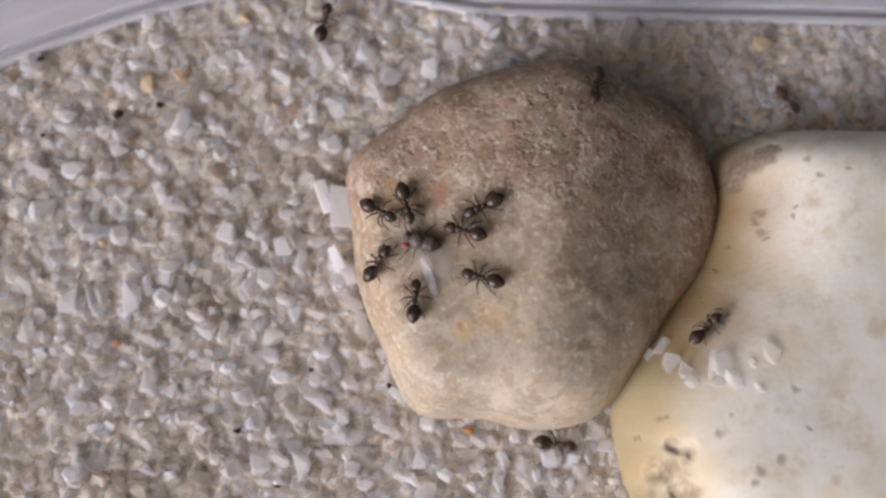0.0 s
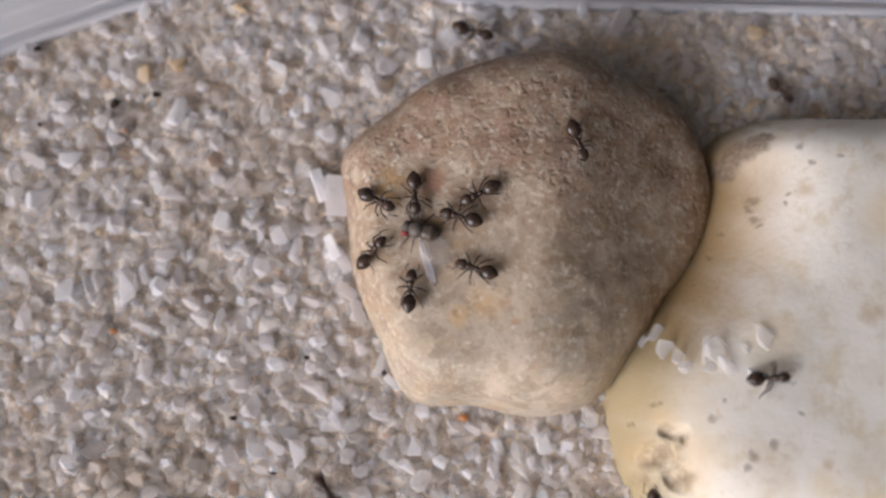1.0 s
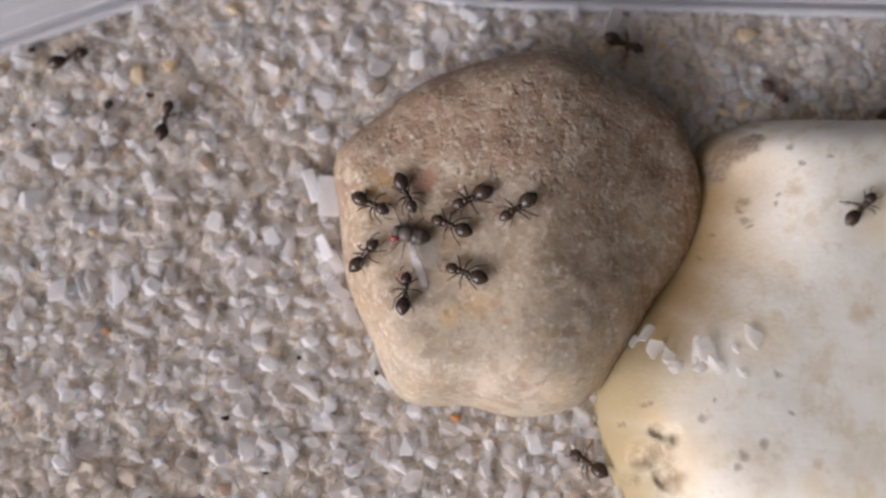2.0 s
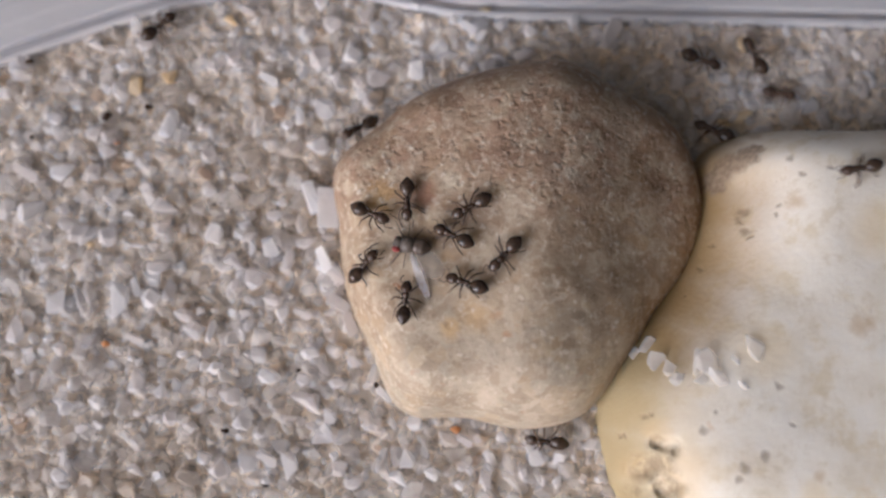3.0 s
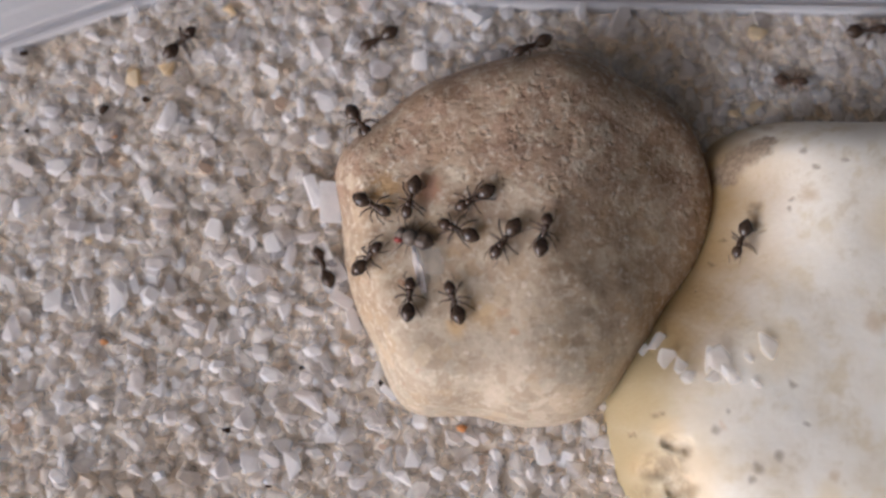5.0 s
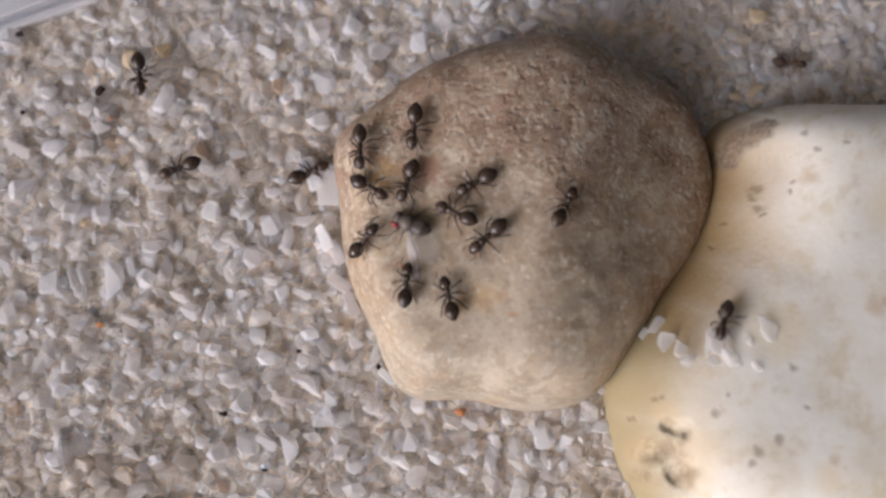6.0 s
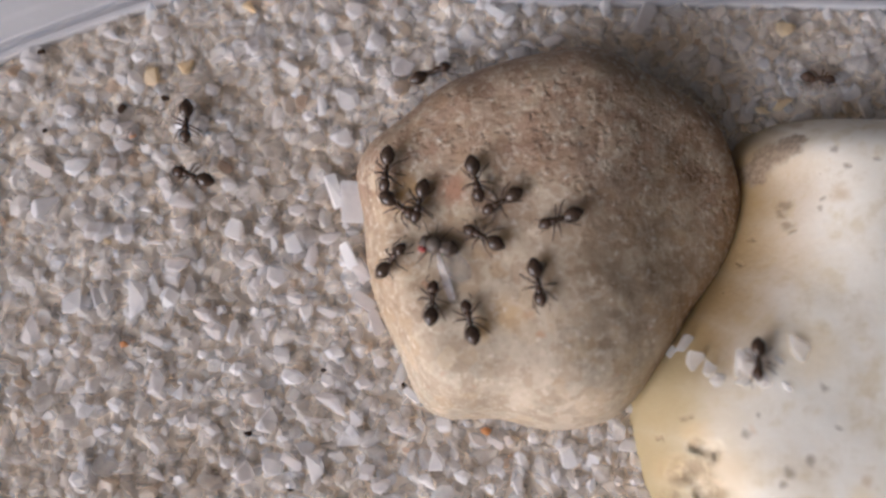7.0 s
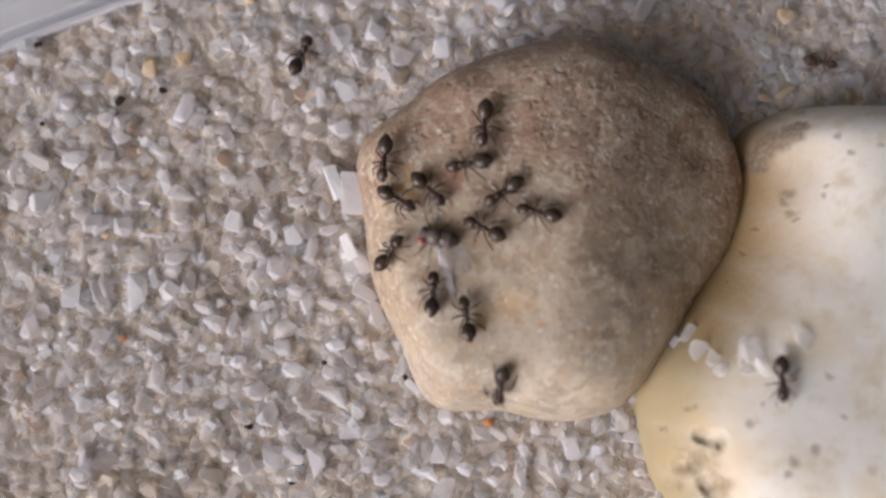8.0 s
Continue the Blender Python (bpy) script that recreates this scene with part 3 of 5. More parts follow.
def stone(name, top, centre, co, eq, deep, tilt, mat, label):
    """A water-worn pebble: the upper side by its height, the lower side a shallow bowl."""
    bm = bmesh.new()
    around, rings = 400, 130
    loops = []
    for k in range(1, rings + 1):
        q = math.sin(0.5 * math.pi * k / rings) * 0.9999
        row = []
        for j in range(around):
            th = 2 * math.pi * j / around
            r = q * outline(co, th)
            x, y = centre[0] + r * math.cos(th), centre[1] + r * math.sin(th)
            row.append(bm.verts.new((r * math.cos(th), r * math.sin(th), top(x, y))))
        loops.append(row)
    for k in range(1, 20):
        q = math.cos(0.5 * math.pi * k / 20)
        row = []
        for j in range(around):
            th = 2 * math.pi * j / around
            r = q * outline(co, th)
            row.append(bm.verts.new((r * math.cos(th), r * math.sin(th), (pebble_rim(r * math.cos(th)) if tilt else eq) - deep * math.sin(0.5 * math.pi * k / 20))))
        loops.append(row)
    peak, foot = bm.verts.new((0, 0, top(*centre))), bm.verts.new((0, 0, eq - deep))
    for j in range(around):
        i = (j + 1) % around
        bm.faces.new((peak, loops[0][j], loops[0][i]))
        bm.faces.new((foot, loops[-1][i], loops[-1][j]))
        for a, b in zip(loops, loops[1:]):
            bm.faces.new((a[j], b[j], b[i], a[i]))
    return thing(name, bm, mat, label, "stone", pose(centre[0] * MM, centre[1] * MM, 0))


table()
tray()
bed()
stone("brown_pebble", pebble_top, PEBBLE_C, PEBBLE_R, PEBBLE_EQ, 7.4, 0.15, STONE_BROWN, "water-worn brown and beige pebble half sunk in the sand")
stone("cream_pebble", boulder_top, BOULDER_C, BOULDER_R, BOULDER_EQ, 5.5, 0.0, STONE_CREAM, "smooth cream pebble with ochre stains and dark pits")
sand()


# ---- single grains and crumbs that stand out ----
CHIPS = grain_shapes(16, 13, 11, 0.07)


def chip(name, x, y, length, width, angle, mat, label, lift=0.25, kind=0, group=""):
    v, f = CHIPS[kind % len(CHIPS)]
    size = np.ptp(v, axis=0)
    bm = bmesh.new()
    vs = [bm.verts.new((p[0] / size[0] * length, p[1] / size[1] * width, p[2] / size[2] * width * (0.28 if mat is CRUMB_QUARTZ else 0.7))) for p in v]
    for face in f:
        bm.faces.new([vs[i] for i in face])
    z = (ground(x, y) if ground(x, y) > 0.61 else 0.0) + lift
    return thing(name, bm, mat, label, "grain", pose(x * MM, y * MM, z * MM, 0, 0, angle), group=group, smooth=False)


def slab(name, x, y, length, width, angle, mat, label, lift, tip=0.0):
    """A blocky chip with worn edges."""
    bm = bmesh.new()
    bmesh.ops.create_cube(bm, size=1.0)
    bmesh.ops.scale(bm, vec=(length, width, 0.7), verts=bm.verts)
    for v in bm.verts:
        v.co += Vector((random.uniform(-0.12, 0.12), random.uniform(-0.12, 0.12), random.uniform(-0.08, 0.08)))
    bmesh.ops.bevel(bm, geom=bm.edges[:], offset=0.09, segments=2, affect="EDGES")
    return thing(name, bm, mat, label, "grain", pose(x * MM, y * MM, lift * MM, tip, 0, angle), group="loose quartz chips", smooth=False)


slab("quartz_chip", -8.05, 3.55, 3.3, 1.65, 91, SLAB_QUARTZ, "flat white quartz chip leaning on the brown pebble", 0.95, 8)
slab("quartz_chip", -9.45, 4.4, 2.6, 0.9, 112, SLAB_QUARTZ, "narrow white quartz chip beside the brown pebble", 0.85, 10)
slab("quartz_chip", -8.35, -0.6, 2.1, 0.85, 115, SLAB_QUARTZ, "glinting white quartz chip beside the brown pebble", 1.0, -15)
slab("quartz_chip", -7.35, -1.75, 1.9, 0.95, 122, CLEAR_QUARTZ, "clear quartz chip against the brown pebble", 0.95, -8)
slab("quartz_chip", -7.2, -4.1, 1.9, 0.85, 150, CLEAR_QUARTZ, "narrow pale quartz chip along the brown pebble", 0.7, 8)
slab("quartz_chip", -6.35, -5.75, 2.0, 0.8, 112, CLEAR_QUARTZ, "pale quartz splinter along the brown pebble", 0.7, 8)
slab("quartz_chip", -3.55, -11.2, 1.6, 0.55, 140, SLAB_QUARTZ, "thin white quartz sliver under the brown pebble", 0.6, 5)


def white_grain(x, y, length, width, angle, kind):
    chip("quartz_grain", x, y, length, width, angle, WHITE_QUARTZ, "milky white quartz grain lying on the sand", 0.42, kind, "white quartz grains")


def clear_grain(x, y, length, width, angle, kind):
    chip("quartz_grain", x, y, length, width, angle, CLEAR_QUARTZ, "greyish translucent quartz grain lying on the sand", 0.36, kind, "translucent quartz grains")


def ochre_grain(x, y, length, width, angle, kind):
    chip("ochre_grain", x, y, length, width, angle, YELLOW_QUARTZ, "yellow ochre quartz grain lying on the sand", 0.28, kind, "ochre grains")


def rust_grain(x, y, length, width, angle, kind):
    chip("rust_grain", x, y, length, width, angle, RUST_QUARTZ, "small rusty orange grain lying on the sand", 0.40, kind, "rusty grains")


def soil_speck(x, y, length, width, angle, kind):
    chip("soil_speck", x, y, length, width, angle, SOIL, "tiny black speck of soil on the sand", 0.50, kind, "soil specks")


def crumb(x, y, length, width, angle, kind):
    chip("quartz_crumb", x, y, length, width, angle, CRUMB_QUARTZ, "clear white quartz crumb stuck on the cream pebble", 0.18, kind, "quartz crumbs")


white_grain(-21.2, 10.6, 2.59, 1.52, 75, 9)
white_grain(-24.9, 15.4, 1.25, 1.07, 0, 4)
white_grain(-24.9, 11.9, 0.80, 0.63, 90, 11)
white_grain(-29.5, 6.7, 2.15, 1.52, 15, 5)
white_grain(-31.9, 3.5, 2.23, 1.79, 70, 11)
white_grain(-24.1, 3.2, 0.98, 0.63, 10, 11)
white_grain(-17.2, 1.6, 1.88, 1.70, -45, 10)
white_grain(-17.7, 5.0, 1.07, 0.89, 0, 8)
white_grain(-23.3, -2.6, 1.79, 0.72, 100, 0)
white_grain(-22.1, -3.6, 1.70, 1.61, 0, 7)
white_grain(-24.7, -3.7, 3.13, 1.61, 85, 3)
white_grain(-29.6, -3.9, 2.23, 1.52, 70, 10)
white_grain(-26.3, -0.2, 0.72, 0.45, 90, 0)
white_grain(-30.1, -6.7, 0.98, 0.63, 5, 2)
white_grain(-17.3, -6.4, 1.79, 1.07, 95, 1)
white_grain(-19.5, -8.0, 0.89, 0.72, 0, 5)
white_grain(-16.8, -9.1, 1.43, 1.07, 15, 7)
white_grain(-21.2, -10.9, 1.16, 1.07, 30, 3)
white_grain(-26.1, -11.8, 1.34, 1.25, 0, 6)
white_grain(-28.5, -12.1, 1.34, 1.34, 0, 8)
white_grain(-26.0, -13.5, 0.80, 0.72, 0, 1)
white_grain(-22.9, -12.6, 0.72, 0.54, 0, 9)
white_grain(-21.7, -13.0, 0.98, 0.63, 0, 3)
white_grain(-21.1, -17.5, 1.07, 0.89, 0, 0)
white_grain(-28.7, -17.4, 1.60, 1.16, -20, 5)
white_grain(-22.9, -8.6, 0.72, 0.72, 0, 3)
white_grain(-23.5, -8.4, 0.63, 0.54, 0, 6)
white_grain(-32.2, -9.3, 0.80, 0.72, 0, 4)
white_grain(-8.9, 20.7, 1.52, 1.16, 80, 2)
white_grain(-1.1, 20.5, 1.25, 0.72, 0, 6)
white_grain(-6.4, 16.4, 1.79, 1.70, 30, 2)
white_grain(-13.2, 14.4, 1.61, 1.52, 0, 1)
white_grain(-12.9, 16.2, 0.89, 0.72, 0, 2)
white_grain(-12.5, 12.4, 0.98, 0.80, 60, 9)
white_grain(-10.6, 11.3, 1.79, 0.89, 100, 9)
white_grain(-11.5, 10.5, 1.16, 0.89, 0, 7)
white_grain(-10.9, 9.6, 0.72, 0.63, 0, 2)
white_grain(-9.0, 8.8, 1.97, 1.52, -10, 2)
white_grain(-0.9, 15.2, 1.97, 1.61, 70, 0)
white_grain(-12.6, 0.6, 1.88, 1.52, 90, 0)
white_grain(-14.2, 0.5, 1.52, 0.63, 90, 3)
white_grain(-14.8, 2.3, 1.07, 0.80, 0, 3)
white_grain(-11.7, -4.9, 1.52, 1.07, 80, 2)
white_grain(-11.9, 4.1, 0.98, 0.80, 0, 2)
white_grain(-9.4, -8.0, 1.61, 1.16, -5, 4)
white_grain(-12.6, -9.8, 1.97, 1.25, -15, 5)
white_grain(-7.9, -13.0, 1.52, 1.16, 80, 3)
white_grain(-14.6, -13.2, 1.97, 1.52, 70, 8)
white_grain(-13.4, -14.4, 0.89, 0.54, 0, 10)
white_grain(-14.9, -14.5, 0.72, 0.63, 0, 10)
white_grain(-11.0, -16.6, 2.32, 1.34, 95, 3)
white_grain(-7.5, -16.0, 0.89, 0.72, 80, 2)
white_grain(-2.5, -17.8, 1.52, 1.16, -10, 11)
white_grain(-1.8, -16.3, 1.52, 1.34, 60, 3)
white_grain(0.2, -17.4, 1.34, 1.16, 0, 6)
white_grain(-12.7, -17.9, 0.80, 0.80, 0, 4)
white_grain(8.3, -15.9, 1.97, 1.43, 90, 0)
white_grain(5.6, -14.6, 0.98, 0.80, -50, 5)
white_grain(2.3, -18.3, 0.89, 0.89, 0, 6)
white_grain(3.1, -17.2, 0.80, 0.63, 90, 2)
white_grain(7.2, -17.4, 1.07, 0.63, 80, 2)
white_grain(9.9, -18.0, 1.16, 0.80, 80, 4)
white_grain(3.0, 18.8, 1.61, 1.52, 0, 1)
white_grain(8.3, 18.3, 1.25, 1.16, -20, 5)
white_grain(11.9, 19.1, 1.61, 1.07, 80, 4)
white_grain(3.6, 17.1, 1.25, 0.89, 0, 9)
white_grain(3.0, 15.4, 0.98, 0.72, -40, 9)
clear_grain(-17.8, 15.4, 1.52, 0.98, -35, 0)
clear_grain(-19.1, 12.8, 1.16, 1.07, 0, 9)
clear_grain(-26.0, 8.3, 1.52, 1.07, 10, 10)
clear_grain(-25.8, 9.7, 1.34, 1.34, 80, 11)
clear_grain(-27.1, 9.9, 1.52, 1.34, 30, 5)
clear_grain(-32.6, 6.7, 2.06, 1.79, 0, 1)
clear_grain(-27.0, 6.7, 1.61, 1.52, 60, 4)
clear_grain(-30.1, 11.1, 1.34, 1.25, 0, 5)
clear_grain(-18.3, 10.2, 1.07, 0.54, 0, 4)
clear_grain(-17.8, 8.0, 1.61, 1.34, 60, 7)
clear_grain(-27.2, 17.2, 1.34, 0.98, 0, 11)
clear_grain(-23.1, 17.4, 1.79, 1.52, 0, 5)
clear_grain(-29.4, 3.7, 1.16, 1.07, 0, 2)
clear_grain(-28.2, 1.7, 2.23, 1.34, 25, 7)
clear_grain(-25.7, 1.4, 1.79, 1.70, 40, 7)
clear_grain(-21.3, 3.7, 1.97, 1.61, 20, 11)
clear_grain(-21.4, 2.1, 1.79, 1.34, -30, 2)
clear_grain(-19.6, 1.9, 1.16, 0.63, 70, 0)
clear_grain(-18.7, 2.1, 0.98, 0.45, 85, 4)
clear_grain(-22.7, 5.3, 1.07, 0.89, 0, 0)
clear_grain(-23.4, 0.6, 1.43, 0.45, 5, 11)
clear_grain(-21.6, -1.1, 1.97, 1.25, 10, 5)
clear_grain(-19.5, -4.9, 1.61, 1.16, 0, 6)
clear_grain(-18.2, -4.7, 0.89, 0.80, 0, 0)
clear_grain(-20.7, -3.1, 1.97, 1.16, 85, 8)
clear_grain(-29.2, -7.6, 1.16, 1.16, 0, 6)
clear_grain(-32.7, -6.1, 2.23, 1.52, 80, 5)
clear_grain(-18.6, -6.2, 1.79, 1.52, 0, 6)
clear_grain(-23.2, -10.1, 1.97, 1.43, 90, 9)
clear_grain(-27.1, -13.8, 1.34, 0.72, 15, 0)
clear_grain(-20.3, -13.0, 1.34, 1.34, 40, 7)
clear_grain(-18.8, -14.0, 1.61, 1.25, 20, 0)
clear_grain(-22.9, -17.1, 1.34, 1.07, 0, 11)
clear_grain(-16.4, -16.9, 1.79, 1.79, 0, 2)
clear_grain(-17.6, -16.0, 1.16, 1.16, 0, 9)
clear_grain(-26.9, -7.0, 1.97, 1.07, 20, 3)
clear_grain(-23.4, -6.8, 1.52, 1.16, 0, 1)
clear_grain(-5.2, 19.7, 1.34, 1.34, 0, 3)
clear_grain(-8.9, 16.2, 2.23, 1.97, 50, 7)
clear_grain(-7.8, 19.0, 1.79, 1.61, 0, 5)
clear_grain(-4.3, 14.5, 1.97, 1.61, 0, 8)
clear_grain(-5.7, 14.0, 1.16, 1.07, -40, 5)
clear_grain(-4.8, 12.6, 1.61, 1.16, 80, 8)
clear_grain(-7.5, 14.3, 1.34, 0.89, 90, 4)
clear_grain(-16.0, 16.2, 1.61, 1.34, 60, 7)
clear_grain(-15.1, 20.2, 1.52, 1.16, 0, 1)
clear_grain(-14.5, 1.4, 1.52, 0.72, 25, 9)
clear_grain(-15.6, -0.8, 1.70, 1.52, 0, 11)
clear_grain(-13.8, -2.0, 1.88, 1.88, 0, 5)
clear_grain(-15.4, -2.6, 1.34, 1.16, 90, 4)
clear_grain(-14.6, -4.9, 1.25, 0.80, 5, 0)
clear_grain(-12.4, -3.8, 1.61, 1.07, 0, 6)
clear_grain(-10.2, -4.8, 1.52, 1.07, 0, 1)
clear_grain(-14.5, 3.1, 1.25, 0.72, 0, 3)
clear_grain(-12.3, 3.1, 1.61, 0.98, 10, 5)
clear_grain(-15.3, 6.2, 1.34, 0.80, 5, 8)
clear_grain(-11.4, -0.6, 1.97, 1.07, 80, 9)
clear_grain(-9.8, 0.9, 1.79, 0.98, 15, 5)
clear_grain(-15.6, -11.2, 1.97, 1.61, -20, 2)
clear_grain(-9.9, -10.0, 1.25, 1.16, 0, 5)
clear_grain(-7.3, -10.3, 1.34, 1.16, 0, 4)
clear_grain(-9.7, -11.9, 2.77, 1.34, -20, 11)
clear_grain(-11.2, -13.1, 1.43, 0.80, 5, 8)
clear_grain(-12.8, -16.1, 1.61, 1.52, 0, 1)
clear_grain(-7.0, -16.9, 1.52, 1.34, 45, 4)
clear_grain(-6.0, -8.7, 1.16, 0.98, 0, 10)
clear_grain(-5.9, -18.0, 1.61, 1.07, 20, 5)
clear_grain(-4.6, -13.9, 1.79, 0.63, -20, 4)
clear_grain(-4.2, -13.5, 1.16, 0.89, 80, 2)
clear_grain(2.6, -14.8, 1.25, 1.16, 0, 1)
clear_grain(3.7, -14.7, 0.80, 0.80, 0, 10)
clear_grain(4.3, -18.0, 1.61, 0.89, 85, 2)
clear_grain(9.1, -17.8, 1.34, 1.07, 70, 11)
clear_grain(11.3, -15.9, 1.43, 0.63, 105, 11)
clear_grain(13.2, -17.8, 0.80, 0.80, 0, 4)
clear_grain(11.9, -17.8, 0.89, 0.72, 90, 7)
clear_grain(4.8, 15.4, 1.79, 1.52, -20, 2)
clear_grain(5.7, 16.1, 1.43, 0.63, -10, 11)
clear_grain(7.8, 16.4, 1.97, 0.89, 15, 0)
clear_grain(14.7, 17.8, 2.68, 2.23, 90, 1)
clear_grain(20.1, 14.2, 1.79, 1.34, 90, 9)
clear_grain(22.5, 10.2, 1.61, 1.34, 90, 8)
ochre_grain(4.6, 20.1, 1.16, 0.72, 0, 6)
ochre_grain(-23.8, 13.9, 1.70, 1.34, 70, 0)
ochre_grain(-21.2, 14.6, 1.34, 1.16, 0, 3)
ochre_grain(-16.3, 19.3, 1.16, 0.89, 0, 11)
ochre_grain(-27.1, 0.8, 0.63, 0.54, 0, 9)
ochre_grain(26.0, 17.2, 1.61, 1.34, 0, 5)
ochre_grain(25.5, 11.1, 1.79, 0.80, 30, 4)
ochre_grain(23.9, 10.6, 1.34, 0.63, -20, 7)
rust_grain(-25.6, -7.2, 0.72, 0.54, 0, 10)
rust_grain(2.0, -14.0, 0.89, 0.63, 0, 6)
rust_grain(-25.3, 9.1, 0.63, 0.45, 0, 2)
soil_speck(-26.1, 11.2, 0.91, 0.64, 40, 0)
soil_speck(-22.8, 12.0, 0.74, 0.54, 0, 10)
soil_speck(-32.6, 15.8, 0.68, 0.48, 0, 0)
soil_speck(-32.1, 9.5, 0.51, 0.37, 0, 7)
soil_speck(-10.3, -9.3, 0.46, 0.32, 0, 5)
soil_speck(-16.0, -14.0, 0.68, 0.48, 0, 3)
soil_speck(-12.8, -18.2, 0.51, 0.37, 0, 2)
soil_speck(-8.1, -14.2, 0.51, 0.32, 0, 11)
soil_speck(-4.1, -10.6, 0.80, 0.37, -50, 9)
crumb(16.48, -7.80, 2.00, 1.35, 20, 2)
crumb(15.60, -8.39, 1.12, 0.94, -40, 8)
crumb(16.87, -9.17, 2.12, 1.55, -30, 10)
crumb(17.56, -9.76, 1.50, 1.15, -50, 3)
crumb(17.85, -10.55, 1.25, 1.15, 20, 6)
crumb(19.23, -9.57, 2.12, 1.01, 105, 1)
crumb(19.33, -10.55, 1.25, 0.88, 10, 2)
crumb(20.50, -10.45, 1.88, 1.01, -40, 6)
crumb(20.01, -9.47, 2.38, 1.76, -50, 5)
crumb(23.15, -8.29, 2.19, 1.28, -60, 2)
crumb(21.78, -9.27, 0.88, 0.47, -50, 0)
crumb(22.17, -11.04, 1.00, 0.47, -40, 6)


# ---- ants ----
def leg_curve(side, k):
    """Knees and foot of leg k (0 fore, 1 middle, 2 hind), from its hip."""
    out = ((0.50, 0.50), (0.05, 0.70), (-0.66, 0.58))[k]
    foot = ((0.88, 0.78), (0.02, 1.05), (-1.14, 0.88))[k]
    s = side
    return [(0, 0, 0), (out[0] * 0.5, s * out[1] * 0.45, 0.22), (out[0], s * out[1], 0.20), ((out[0] + foot[0]) * 0.5, s * (out[1] + foot[1]) * 0.5, -0.22),
            (foot[0] * 0.92, s * foot[1] * 0.94, -0.58), (foot[0] * 1.12, s * foot[1] * 1.10, -0.66)]


HIPS = ((0.42, 0.16), (0.20, 0.18), (0.0, 0.17))


def build_ant(name, body, gaster_mat, leg_mat, label):
    """A worker ant, nose along +x, feet on z = 0."""
    root = tagged(new(name), label, "ant", "ants on the stones and sand")
    root.empty_display_size = 0.001

    def pear(p):
        w = 1.0 + 0.16 * p.x
        return Vector((p.x, p.y / w, p.z / w))

    bm = bmesh.new()
    blob(bm, (1.15, 0, 0.74), (0.52, 0.45, 0.33), (0, 14, 0), shape=pear)
    head = part("head", bm, body, root)
    for s in (1, -1):
        bm = bmesh.new()
        tube(bm, [(1.40, s * 0.13, 0.78), (1.52, s * 0.42, 0.90), (1.60, s * 0.56, 0.88), (1.92, s * 0.50, 0.62), (2.14, s * 0.40, 0.42)], (0.036, 0.034, 0.034, 0.038, 0.034), 6)
        part("antenna", bm, leg_mat, head)
        bm = bmesh.new()
        blob(bm, (1.20, s * 0.34, 0.84), (0.09, 0.05, 0.08), seg=8, rings=6)
        part("eye", bm, ANT_EYE, head)
        bm = bmesh.new()
        tube(bm, [(1.50, s * 0.10, 0.62), (1.64, s * 0.13, 0.56), (1.72, s * 0.03, 0.54)], (0.06, 0.05, 0.02), 6)
        part("mandible", bm, leg_mat, head)
    bm = bmesh.new()
    blob(bm, (0.50, 0, 0.77), (0.32, 0.30, 0.29))
    blob(bm, (0.18, 0, 0.74), (0.26, 0.20, 0.22))
    blob(bm, (-0.10, 0, 0.70), (0.25, 0.23, 0.25))
    part("thorax", bm, body, root)
    bm = bmesh.new()
    blob(bm, (-0.33, 0, 0.66), (0.15, 0.09, 0.10), seg=10, rings=7)
    blob(bm, (-0.36, 0, 0.76), (0.06, 0.12, 0.16), seg=10, rings=7)
    part("petiole", bm, body, root)

    def drop(p):
        w = 1.0 - 0.45 * max(0.0, -p.x) ** 2 - 0.08 * max(0.0, p.x)
        ringed = 1.0 - 0.035 * (math.sin(p.x * 11.0) > 0.75)
        return Vector((p.x, p.y * w * ringed, p.z * w * ringed))

    bm = bmesh.new()
    blob(bm, (-1.12, 0, 0.74), (0.80, 0.60, 0.50), (0, 6, 0), seg=18, rings=26, shape=drop)
    part("gaster", bm, gaster_mat, root)
    for k, (hx, hy) in enumerate(HIPS):
        for s in (1, -1):
            bm = bmesh.new()
            pts = leg_curve(s, k)
            tube(bm, pts, (0.070, 0.086, 0.060, 0.054, 0.042, 0.028), 6)
            part("leg", bm, leg_mat, root, at=pose(hx * MM, s * hy * MM, 0.66 * MM))
    return root


ANT = build_ant("ant", ANT_BODY, ANT_GASTER, ANT_LEG, "small glossy dark brown ant feeding at the dead fly")
RED_ANT = build_ant("red_ant", RED_BODY, RED_BODY, RED_LEG, "crumpled reddish brown ant on the shaded sand")


